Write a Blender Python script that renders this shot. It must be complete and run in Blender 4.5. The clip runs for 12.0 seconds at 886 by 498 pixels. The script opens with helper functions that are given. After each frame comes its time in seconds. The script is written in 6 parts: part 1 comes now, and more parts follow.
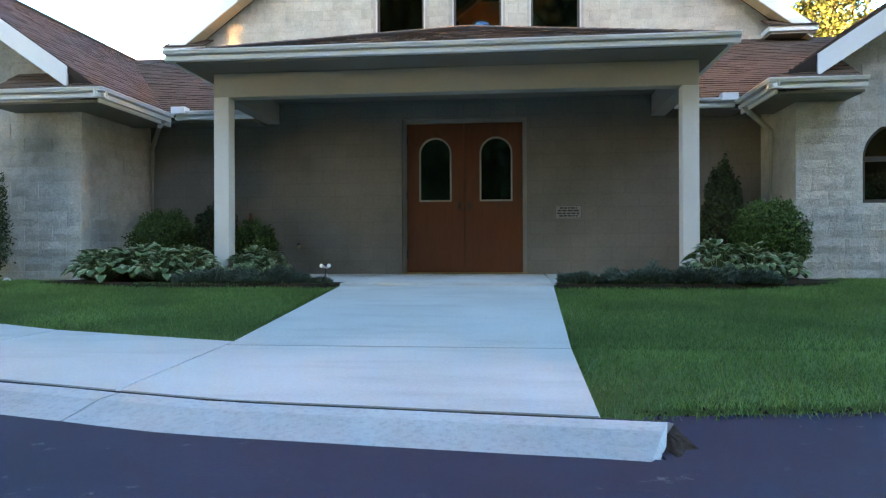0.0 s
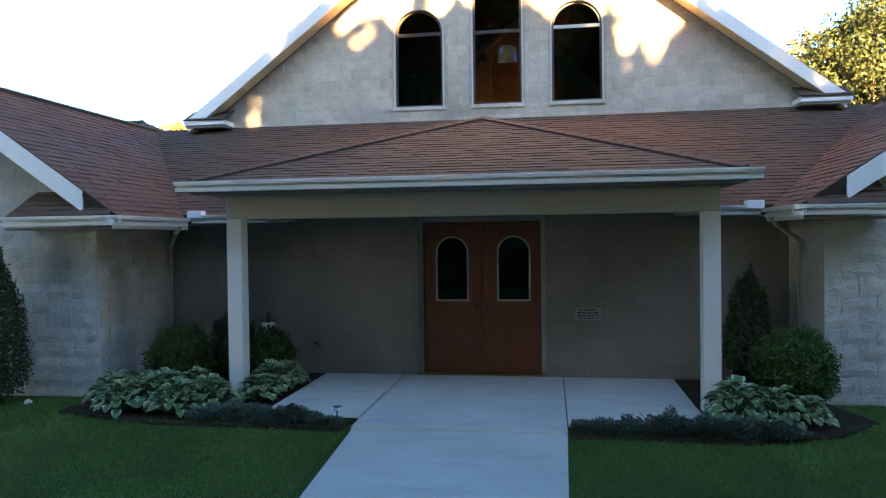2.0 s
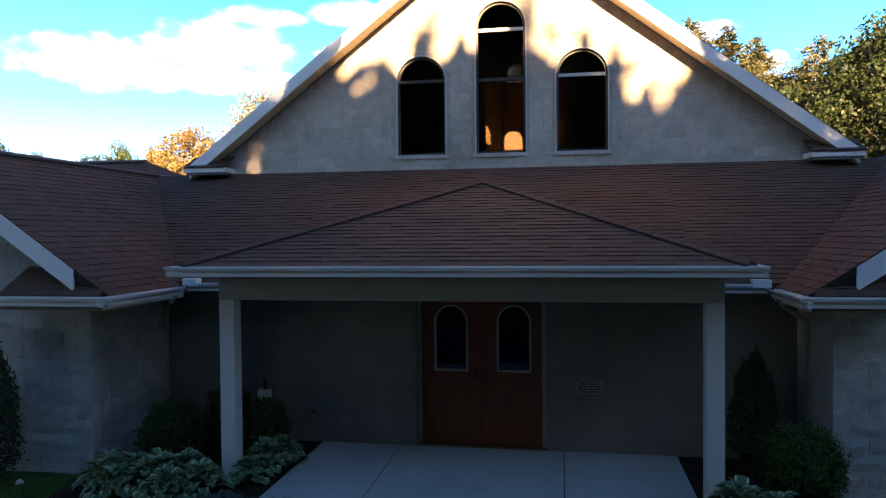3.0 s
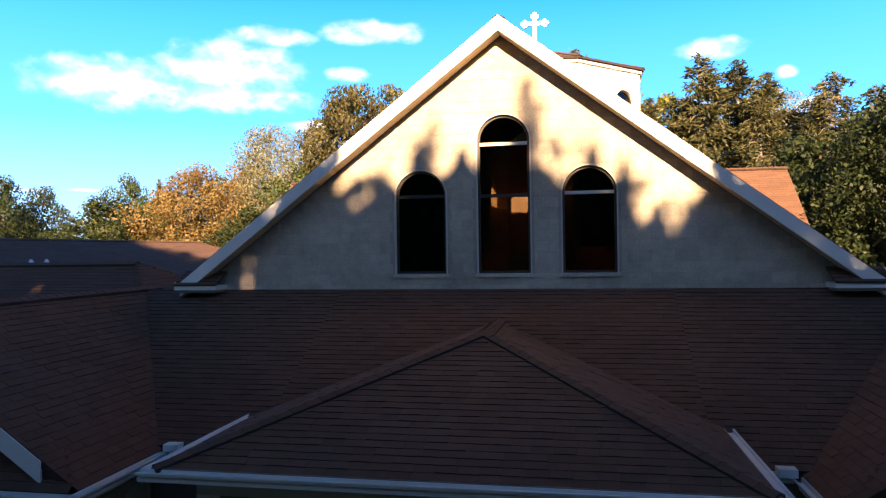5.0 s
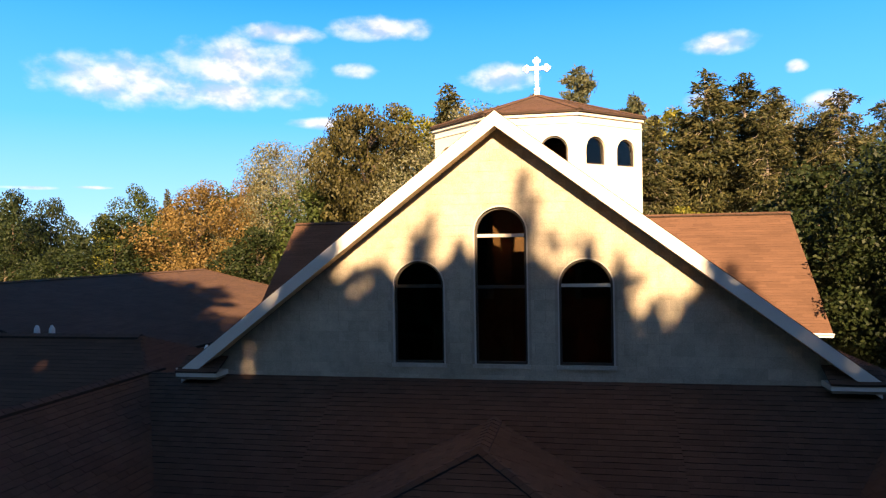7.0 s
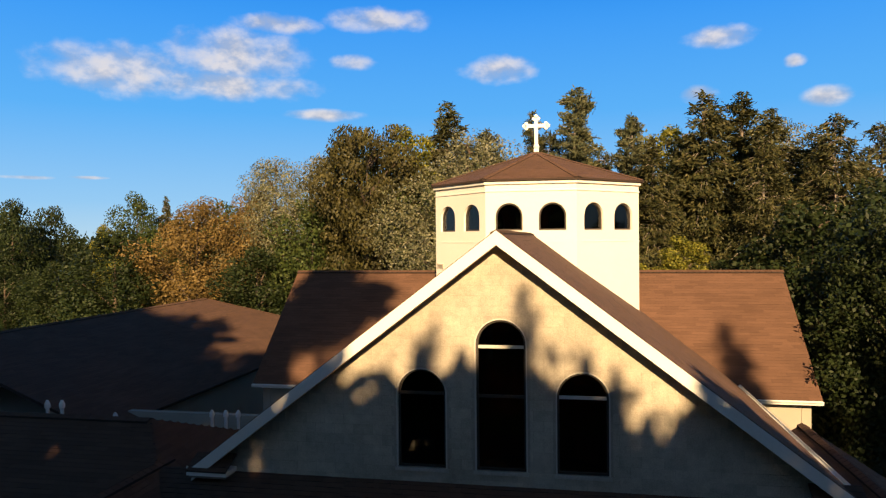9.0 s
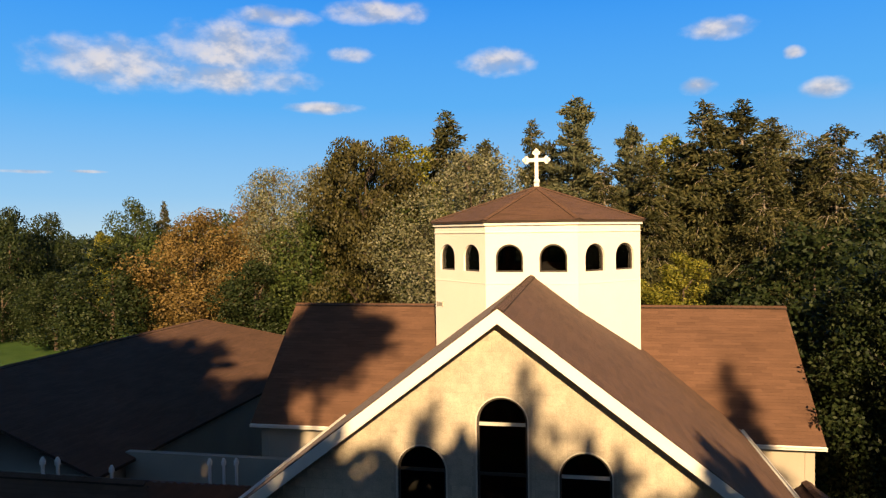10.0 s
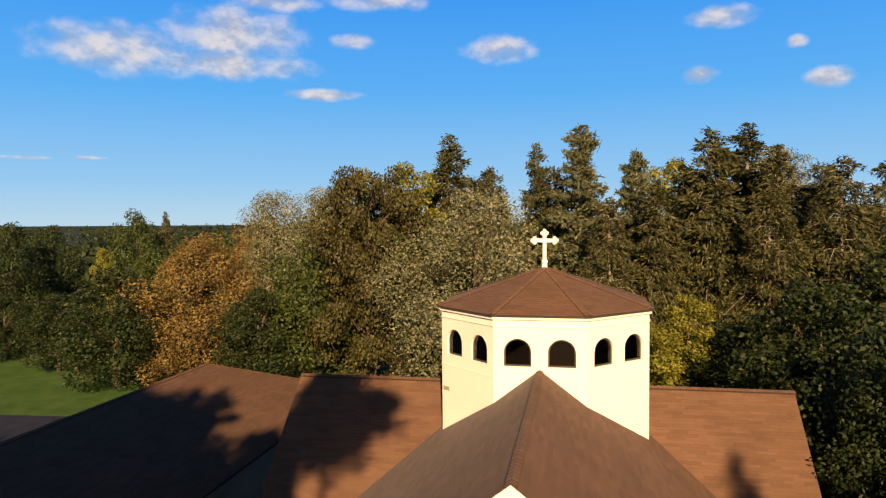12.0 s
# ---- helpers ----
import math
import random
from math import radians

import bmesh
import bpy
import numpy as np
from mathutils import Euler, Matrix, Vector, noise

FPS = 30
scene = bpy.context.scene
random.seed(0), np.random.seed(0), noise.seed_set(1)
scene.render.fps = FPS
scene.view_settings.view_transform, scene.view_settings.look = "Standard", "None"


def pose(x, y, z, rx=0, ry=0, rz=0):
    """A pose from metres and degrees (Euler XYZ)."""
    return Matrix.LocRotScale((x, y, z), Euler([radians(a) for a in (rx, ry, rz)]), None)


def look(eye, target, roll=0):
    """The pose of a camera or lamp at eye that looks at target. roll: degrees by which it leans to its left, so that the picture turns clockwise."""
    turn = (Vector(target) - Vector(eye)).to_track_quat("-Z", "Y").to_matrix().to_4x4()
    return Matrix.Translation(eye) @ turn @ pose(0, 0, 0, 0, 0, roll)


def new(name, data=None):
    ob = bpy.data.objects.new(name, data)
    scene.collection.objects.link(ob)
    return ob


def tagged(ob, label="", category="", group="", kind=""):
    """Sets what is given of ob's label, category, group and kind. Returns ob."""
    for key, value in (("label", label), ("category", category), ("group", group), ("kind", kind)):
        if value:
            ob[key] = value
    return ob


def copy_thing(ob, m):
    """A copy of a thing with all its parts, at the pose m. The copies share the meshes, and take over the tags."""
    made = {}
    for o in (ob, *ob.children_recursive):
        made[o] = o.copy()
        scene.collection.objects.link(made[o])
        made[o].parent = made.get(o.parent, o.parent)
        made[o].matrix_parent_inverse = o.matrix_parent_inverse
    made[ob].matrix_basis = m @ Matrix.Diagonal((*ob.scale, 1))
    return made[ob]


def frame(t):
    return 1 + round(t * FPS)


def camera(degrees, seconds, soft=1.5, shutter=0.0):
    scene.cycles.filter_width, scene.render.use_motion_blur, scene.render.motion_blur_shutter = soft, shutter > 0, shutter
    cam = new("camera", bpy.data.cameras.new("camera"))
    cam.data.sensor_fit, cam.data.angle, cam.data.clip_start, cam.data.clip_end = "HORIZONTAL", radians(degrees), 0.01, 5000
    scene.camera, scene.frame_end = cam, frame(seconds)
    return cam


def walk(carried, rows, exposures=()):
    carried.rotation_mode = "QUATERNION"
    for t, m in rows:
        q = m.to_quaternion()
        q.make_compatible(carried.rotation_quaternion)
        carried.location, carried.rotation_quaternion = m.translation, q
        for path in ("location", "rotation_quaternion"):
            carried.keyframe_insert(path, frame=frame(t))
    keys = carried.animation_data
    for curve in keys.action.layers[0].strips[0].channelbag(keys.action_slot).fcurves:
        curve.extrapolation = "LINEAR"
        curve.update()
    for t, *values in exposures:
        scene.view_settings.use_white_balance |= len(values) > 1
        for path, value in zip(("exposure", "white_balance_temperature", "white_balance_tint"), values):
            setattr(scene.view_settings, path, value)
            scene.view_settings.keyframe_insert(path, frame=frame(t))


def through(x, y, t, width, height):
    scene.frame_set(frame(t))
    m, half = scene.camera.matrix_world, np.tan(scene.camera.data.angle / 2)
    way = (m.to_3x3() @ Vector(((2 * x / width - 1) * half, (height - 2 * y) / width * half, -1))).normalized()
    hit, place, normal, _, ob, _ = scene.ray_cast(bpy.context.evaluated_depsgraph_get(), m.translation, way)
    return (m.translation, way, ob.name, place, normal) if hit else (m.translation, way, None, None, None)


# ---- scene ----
cam = camera(64.4, 12.0, 1.3)
# seconds, place, yaw, pitch, lean
ROWS = [
    (0.0, 0.795, -10.653, 0.368, 5.98, 0.06, 0.20),
    (0.5, 0.835, -10.688, 0.572, 6.54, 0.47, 0.41),
    (1.0, 0.895, -10.660, 0.983, 7.27, 0.12, 0.68),
    (1.5, 0.971, -10.586, 1.526, 8.11, -0.43, 0.78),
    (2.0, 1.030, -10.463, 2.078, 8.68, -0.97, 0.71),
    (2.5, 1.126, -10.328, 2.608, 9.24, -1.15, 0.73),
    (3.0, 1.200, -10.199, 3.144, 9.68, -1.25, 0.54),
    (5.0, 1.276, -9.481, 5.143, 10.49, 0.09, 0.79),
    (5.5, 1.315, -9.409, 5.573, 10.67, 0.23, 0.82),
    (6.0, 1.407, -9.419, 6.020, 10.98, 0.14, 0.78),
    (6.5, 1.453, -9.442, 6.441, 11.04, 0.01, 0.92),
    (7.0, 1.510, -9.543, 6.910, 11.14, -0.20, 0.93),
    (9.0, 1.517, -9.992, 9.202, 10.91, -0.82, 0.57),
    (9.5, 1.469, -9.840, 9.973, 10.85, -1.06, 0.67),
    (10.0, 1.459, -9.700, 10.775, 10.83, -1.39, 0.73),
    (10.5, 1.456, -9.669, 11.525, 10.82, -1.58, 0.63),
    (11.0, 1.371, -9.624, 12.369, 10.77, -1.82, 0.54),
    (11.5, 1.289, -9.515, 13.290, 10.79, -2.14, 0.59),
    (12.0, 1.201, -9.411, 14.150, 10.89, -2.37, 0.44),
]
walk(cam, [(t, pose(x, y, z, 90 + pitch, 0, yaw) @ pose(0, 0, 0, 0, 0, -lean)) for t, x, y, z, yaw, pitch, lean in ROWS], [(0, 5.8, 11500, 25), (0.9, 5.95, 11500, 25), (1.5, 5.75, 10500, 24), (2.0, 4.95, 8800, 23), (2.5, 3.8, 7500, 24), (3.2, 3.25, 7000, 24), (5, 2.3, 6650, 25), (7, 1.75, 6850, 19), (9, 1.02, 7000, 14), (12, 1.0, 7200, 15)])

# ---- world, sun ----
SUN_AZ, SUN_EL = 167.0, 22.6  # degrees clockwise from ahead, above the horizon
to_sun = Vector((math.sin(radians(SUN_AZ)) * math.cos(radians(SUN_EL)), math.cos(radians(SUN_AZ)) * math.cos(radians(SUN_EL)), math.sin(radians(SUN_EL))))
sun = new("sun", bpy.data.lights.new("sun", "SUN"))
sun.data.energy, sun.data.angle, sun.data.color = 5.0, radians(0.6), (1.0, 0.71, 0.38)
sun.matrix_world = look((0, 0, 60), Vector((0, 0, 60)) - to_sun)

world = bpy.data.worlds.new("sky")
scene.world = world
world.use_nodes = True
wt = world.node_tree
wt.nodes.clear()


def wn(kind):
    return wt.nodes.new(kind)


def wmath(op, a, b=None, c=None):
    n = wt.nodes.new("ShaderNodeMath")
    n.operation = op
    for i, v in enumerate((a, b, c)):
        if v is None:
            continue
        if isinstance(v, (int, float)):
            n.inputs[i].default_value = v
        else:
            wt.links.new(v, n.inputs[i])
    return n.outputs[0]


sky = wn("ShaderNodeTexSky")
sky.sky_type, sky.sun_disc = "NISHITA", False
sky.sun_elevation, sky.sun_rotation = radians(SUN_EL), radians(SUN_AZ)
sky.air_density, sky.dust_density, sky.ozone_density = 1.0, 0.2, 2.0
tint = wn("ShaderNodeHueSaturation")
tint.inputs["Saturation"].default_value, tint.inputs["Value"].default_value = 1.28, 0.50
wt.links.new(sky.outputs[0], tint.inputs["Color"])
coord = wn("ShaderNodeTexCoord")
sep = wn("ShaderNodeSeparateXYZ")
wt.links.new(coord.outputs["Generated"], sep.inputs[0])
AZ = wmath("MULTIPLY", wmath("ARCTAN2", sep.outputs[0], sep.outputs[1]), 57.2958)
EL = wmath("MULTIPLY", wmath("ARCSINE", sep.outputs[2]), 57.2958)
# clear blue band over the horizon opposite the sun, paler towards the ground
band = wn("ShaderNodeValToRGB")
for i, (p, c) in enumerate(((0.0, (4.4, 6.9, 8.8)), (0.15, (2.7, 5.9, 9.4)), (0.5, (0.85, 4.4, 9.8)), (1.0, (0.12, 2.9, 9.6)))):
    e = band.color_ramp.elements[i] if i < 2 else band.color_ramp.elements.new(p)
    e.position, e.color = p, (*(v / 10 for v in c), 1)
wt.links.new(wmath("DIVIDE", EL, 20.0), band.inputs[0])
lift = wn("ShaderNodeVectorMath")
lift.operation = "SCALE"
lift.inputs["Scale"].default_value = 10.0
wt.links.new(band.outputs[0], lift.inputs[0])
low_sky = wn("ShaderNodeMapRange")
low_sky.interpolation_type = "SMOOTHSTEP"
for i, v in ((1, 16.0), (2, 38.0), (3, 0.9), (4, 0.0)):
    low_sky.inputs[i].default_value = v
wt.links.new(EL, low_sky.inputs[0])
ahead = wn("ShaderNodeMapRange")
ahead.interpolation_type = "SMOOTHSTEP"
for i, v in ((1, -0.3), (2, 0.4), (3, 0.0), (4, 1.0)):
    ahead.inputs[i].default_value = v
wt.links.new(sep.outputs[1], ahead.inputs[0])
# the dome is brightest on the sun's side and deepest away from it
sunward = wn("ShaderNodeVectorMath")
sunward.operation = "DOT_PRODUCT"
wt.links.new(coord.outputs["Generated"], sunward.inputs[0])
sunward.inputs[1].default_value = (math.sin(radians(SUN_AZ)) * 0.5, math.cos(radians(SUN_AZ)), 0.0)
dome = wn("ShaderNodeMapRange")
dome.interpolation_type = "SMOOTHSTEP"
for i, v in ((1, -0.05), (2, 0.85), (3, 0.18), (4, 2.05)):
    dome.inputs[i].default_value = v
wt.links.new(sunward.outputs["Value"], dome.inputs[0])
deep = wn("ShaderNodeVectorMath")
deep.operation = "SCALE"
wt.links.new(tint.outputs[0], deep.inputs[0])
wt.links.new(dome.outputs[0], deep.inputs["Scale"])
clear = wn("ShaderNodeMix")
clear.data_type = "RGBA"
wt.links.new(wmath("MULTIPLY", low_sky.outputs[0], ahead.outputs[0]), clear.inputs[0])
wt.links.new(deep.outputs[0], clear.inputs[6])
wt.links.new(lift.outputs[0], clear.inputs[7])
# fair-weather clouds: bearing, height, half width, half height, all in degrees
CLOUDS = [(-35.6, 12.6, 5.4, 2.0), (-27.0, 14.2, 5.8, 2.3), (-28.0, 11.9, 7.4, 1.2), (-16.0, 17.2, 4.4, 1.0), (-6.2, 13.4, 3.0, 1.2),
          (-18.0, 14.0, 1.8, 0.7), (10.6, 14.7, 2.6, 0.9), (17.8, 9.8, 1.8, 0.8), (-20.3, 9.9, 3.2, 0.5), (9.2, 10.7, 1.5, 0.7),
          (15.7, 12.5, 0.8, 0.5), (-41.6, 4.6, 1.8, 0.16), (-37.5, 4.7, 1.3, 0.14), (-24.0, 16.6, 3.5, 0.8), (38.0, 15.0, 5.0, 1.5), (-70.0, 14.0, 6.0, 2.0)]
body = None
for a, e, w, h in CLOUDS:
    u = wmath("POWER", wmath("ABSOLUTE", wmath("DIVIDE", wmath("SUBTRACT", AZ, a), w)), 2.0)
    v = wmath("POWER", wmath("ABSOLUTE", wmath("DIVIDE", wmath("SUBTRACT", EL, e), h)), 2.0)
    one = wmath("SUBTRACT", 1.0, wmath("ADD", u, v))
    body = one if body is None else wmath("MAXIMUM", body, one)
at_dome = wn("ShaderNodeCombineXYZ")
wt.links.new(AZ, at_dome.inputs[0])
wt.links.new(wmath("MULTIPLY", EL, 1.5), at_dome.inputs[1])
puff = wn("ShaderNodeTexNoise")
puff.inputs["Scale"].default_value, puff.inputs["Detail"].default_value, puff.inputs["Roughness"].default_value = 0.42, 7.0, 0.52
wt.links.new(at_dome.outputs[0], puff.inputs["Vector"])
edge = wmath("ADD", wmath("MULTIPLY", body, 1.0), wmath("MULTIPLY", wmath("SUBTRACT", puff.outputs["Fac"], 0.53), 2.2))
cover = wn("ShaderNodeMapRange")
cover.interpolation_type = "SMOOTHSTEP"
for i, v in ((1, -0.3), (2, 1.35), (3, 0.0), (4, 0.9)):
    cover.inputs[i].default_value = v
wt.links.new(wmath("MINIMUM", edge, wmath("ADD", wmath("MULTIPLY", body, 1.5), 0.9)), cover.inputs[0])
over = wn("ShaderNodeTexNoise")
over.inputs["Scale"].default_value, over.inputs["Detail"].default_value, over.inputs["Roughness"].default_value = 0.42, 4.0, 0.5
lifted = wn("ShaderNodeCombineXYZ")
wt.links.new(AZ, lifted.inputs[0])
wt.links.new(wmath("MULTIPLY", wmath("ADD", EL, 0.8), 1.5), lifted.inputs[1])
wt.links.new(lifted.outputs[0], over.inputs["Vector"])
shade = wn("ShaderNodeMapRange")
for i, v in ((1, -0.10), (2, 0.10), (3, 0.15), (4, 1.0)):
    shade.inputs[i].default_value = v
wt.links.new(wmath("SUBTRACT", puff.outputs["Fac"], over.outputs["Fac"]), shade.inputs[0])
tone = wn("ShaderNodeMix")
tone.data_type = "RGBA"
wt.links.new(shade.outputs[0], tone.inputs[0])
tone.inputs[6].default_value, tone.inputs[7].default_value = (3.3, 4.0, 5.3, 1), (7.0, 6.9, 7.0, 1)
blend = wn("ShaderNodeMix")
blend.data_type = "RGBA"
wt.links.new(cover.outputs[0], blend.inputs[0])
wt.links.new(clear.outputs[2], blend.inputs[6])
wt.links.new(tone.outputs[2], blend.inputs[7])
back = wn("ShaderNodeBackground")
back.inputs["Strength"].default_value = 0.055
wt.links.new(blend.outputs[2], back.inputs["Color"])
out = wn("ShaderNodeOutputWorld")
wt.links.new(back.outputs[0], out.inputs[0])


# ---- materials ----
class Mat:
    """A principled material and a few shorthands for its nodes."""

    def __init__(self, name, rough=0.8, metal=0.0, spec=0.4):
        self.m = bpy.data.materials.new(name)
        self.m.use_nodes = True
        self.t = self.m.node_tree
        self.b = self.t.nodes["Principled BSDF"]
        self.b.inputs["Roughness"].default_value = rough
        self.b.inputs["Metallic"].default_value = metal
        self.b.inputs["Specular IOR Level"].default_value = spec
        c = self.t.nodes.new("ShaderNodeTexCoord")
        g = self.t.nodes.new("ShaderNodeNewGeometry")
        self.obj, self.pos, self.island = c.outputs["Object"], g.outputs["Position"], g.outputs["Random Per Island"]
        self.random = self.t.nodes.new("ShaderNodeObjectInfo").outputs["Random"]

    def link(self, a, b):
        self.t.links.new(a, b)

    def put(self, v, socket):
        if hasattr(v, "links"):
            self.link(v, socket)
        elif isinstance(v, (tuple, list)):
            socket.default_value = (*v, 1) if len(v) == 3 and len(socket.default_value) == 4 else v
        else:
            socket.default_value = v

    def noise(self, scale, detail=4.0, rough=0.55, vec=None, stretch=None):
        n = self.t.nodes.new("ShaderNodeTexNoise")
        n.inputs["Scale"].default_value, n.inputs["Detail"].default_value, n.inputs["Roughness"].default_value = scale, detail, rough
        v = vec or self.pos
        if stretch:
            mp = self.t.nodes.new("ShaderNodeMapping")
            mp.inputs["Scale"].default_value = stretch
            self.link(v, mp.inputs["Vector"])
            v = mp.outputs[0]
        self.link(v, n.inputs["Vector"])
        return n.outputs["Fac"]

    def ramp(self, fac, stops):
        n = self.t.nodes.new("ShaderNodeValToRGB")
        while len(n.color_ramp.elements) < len(stops):
            n.color_ramp.elements.new(0.5)
        for e, (p, c) in zip(n.color_ramp.elements, stops):
            e.position, e.color = p, (*c, 1) if len(c) == 3 else c
        self.link(fac, n.inputs[0])
        return n.outputs[0]

    def mix(self, fac, a, b, mode="MIX"):
        n = self.t.nodes.new("ShaderNodeMix")
        n.data_type, n.blend_type = "RGBA", mode
        self.put(fac, n.inputs[0])
        self.put(a, n.inputs[6])
        self.put(b, n.inputs[7])
        return n.outputs[2]

    def math(self, op, a, b=0.0):
        n = self.t.nodes.new("ShaderNodeMath")
        n.operation = op
        self.put(a, n.inputs[0])
        self.put(b, n.inputs[1])
        return n.outputs[0]

    def color(self, v):
        self.put(v, self.b.inputs["Base Color"])
        return self

    def rough(self, v):
        self.put(v, self.b.inputs["Roughness"])
        return self

    def bump(self, height, strength=0.4, dist=0.01):
        n = self.t.nodes.new("ShaderNodeBump")
        n.inputs["Strength"].default_value, n.inputs["Distance"].default_value = strength, dist
        self.link(height, n.inputs["Height"])
        self.link(n.outputs[0], self.b.inputs["Normal"])
        return self


def grey(v):
    return (v, v, v)


def plain(name, base, rough=0.7, vary=0.12, scale=6.0, bump=0.0, metal=0.0):
    """A painted or cast surface with light soiling at two scales."""
    m = Mat(name, rough, metal)
    lo, hi = tuple(c * (1 - vary) for c in base), tuple(min(1, c * (1 + vary)) for c in base)
    big = m.ramp(m.noise(scale * 0.15, 3), [(0.3, lo), (0.7, hi)])
    m.color(m.mix(0.35, big, m.ramp(m.noise(scale * 4, 6), [(0.3, lo), (0.75, hi)])))
    if bump:
        m.bump(m.noise(scale * 14, 5), bump, 0.006)
    return m.m


def block_material(name, base, per_piece=True, relief=0.9, vary=0.11):
    m = Mat(name, 0.92, spec=0.2)
    lo, hi = tuple(c * 0.80 for c in base), tuple(c * 1.12 for c in base)
    grain = m.ramp(m.noise(38, 8, 0.7), [(0.3, lo), (0.72, hi)])
    stain = m.ramp(m.noise(0.9, 4), [(0.3, grey(0.82)), (0.7, grey(1.1))])
    mottle = m.ramp(m.noise(5.5, 5, 0.65), [(0.3, grey(0.84)), (0.7, grey(1.1))])
    c = m.mix(1.0, m.mix(1.0, grain, stain, "MULTIPLY"), mottle, "MULTIPLY")
    if per_piece:
        c = m.mix(1.0, c, m.ramp(m.random, [(0.0, grey(1 - vary)), (1.0, grey(1 + vary * 0.8))]), "MULTIPLY")
    m.color(c)
    m.bump(m.noise(16, 8, 0.72), relief, 0.035)
    return m.m


def shingle_material(name, base, by):
    m = Mat(name, 0.85, spec=0.25)
    # mineral granules scatter skylight at low angles
    m.b.inputs["Sheen Weight"].default_value, m.b.inputs["Sheen Roughness"].default_value = 0.045, 0.35
    m.b.inputs["Sheen Tint"].default_value = (0.86, 0.88, 1.0, 1)
    pick = m.random if by == "object" else m.island
    tab = m.ramp(pick, [(0.0, tuple(c * 0.86 for c in base)), (0.5, base), (1.0, tuple(c * 1.12 for c in base))])
    grit = m.ramp(m.noise(120, 3, 0.7), [(0.3, grey(0.72)), (0.7, grey(1.22))])
    wear = m.ramp(m.noise(0.7, 4), [(0.3, grey(0.86)), (0.75, grey(1.12))])
    m.color(m.mix(1.0, m.mix(1.0, tab, grit, "MULTIPLY"), wear, "MULTIPLY"))
    m.bump(m.noise(160, 3), 0.5, 0.004)
    return m.m


def wood_material(name, base, axis=(9, 9, 0.7)):
    m = Mat(name, 0.42, spec=0.4)
    fig = m.noise(2.2, 6, 0.6, m.obj, axis)
    c = m.ramp(fig, [(0.25, tuple(v * 0.8 for v in base)), (0.5, base), (0.8, tuple(v * 1.18 for v in base))])
    pore = m.ramp(m.noise(14, 4, 0.6, m.obj, (14, 14, 0.5)), [(0.35, grey(0.78)), (0.6, grey(1.05))])
    m.color(m.mix(1.0, c, pore, "MULTIPLY"))
    m.bump(fig, 0.1, 0.004)
    return m.m


def leaf_material(name, tones, rough=0.55, through=0.25, patch=0.35, swing=(0.78, 1.2)):
    m = Mat(name, rough, spec=0.25)
    n = len(tones)
    c = m.ramp(m.island, [(i / max(1, n - 1), t) for i, t in enumerate(tones)])
    big = m.ramp(m.noise(patch, 3), [(0.3, grey(swing[0])), (0.7, grey(swing[1]))])
    c = m.mix(1.0, c, big, "MULTIPLY")
    m.color(c)
    tr = m.t.nodes.new("ShaderNodeBsdfTranslucent")
    m.link(c, tr.inputs["Color"])
    mx = m.t.nodes.new("ShaderNodeMixShader")
    mx.inputs[0].default_value = through
    m.link(m.b.outputs[0], mx.inputs[1])
    m.link(tr.outputs[0], mx.inputs[2])
    m.link(mx.outputs[0], m.t.nodes["Material Output"].inputs[0])
    return m.m


BLOCK = block_material("split_face_block", (0.54, 0.51, 0.455), True, 1.0, 0.07)
GABLE_BLOCK = block_material("ground_face_block", (0.55, 0.495, 0.405), True, 0.6, 0.10)
MORTAR = block_material("mortar", (0.60, 0.57, 0.51), False)
GABLE_MORTAR = block_material("recessed_mortar", (0.45, 0.405, 0.335), False, 0.4)
STUCCO = plain("stucco", (0.38, 0.345, 0.29), 0.9, 0.08, 5, 0.25)


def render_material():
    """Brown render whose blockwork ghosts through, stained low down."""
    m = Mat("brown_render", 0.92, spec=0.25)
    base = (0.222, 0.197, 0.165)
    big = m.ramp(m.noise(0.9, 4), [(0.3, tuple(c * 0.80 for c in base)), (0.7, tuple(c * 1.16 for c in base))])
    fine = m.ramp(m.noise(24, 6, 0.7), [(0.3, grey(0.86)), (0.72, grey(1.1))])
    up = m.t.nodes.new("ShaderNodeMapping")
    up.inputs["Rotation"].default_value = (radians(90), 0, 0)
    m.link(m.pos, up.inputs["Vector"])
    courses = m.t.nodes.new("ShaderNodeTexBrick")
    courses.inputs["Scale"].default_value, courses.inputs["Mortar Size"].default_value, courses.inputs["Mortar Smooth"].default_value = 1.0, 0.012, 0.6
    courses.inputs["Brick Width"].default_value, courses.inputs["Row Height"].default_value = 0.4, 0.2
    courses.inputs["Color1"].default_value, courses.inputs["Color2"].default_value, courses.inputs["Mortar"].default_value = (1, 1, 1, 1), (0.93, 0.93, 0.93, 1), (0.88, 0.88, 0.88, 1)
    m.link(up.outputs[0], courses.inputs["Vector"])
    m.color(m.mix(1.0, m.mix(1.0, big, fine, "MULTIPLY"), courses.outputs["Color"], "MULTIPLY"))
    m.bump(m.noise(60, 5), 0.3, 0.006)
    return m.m


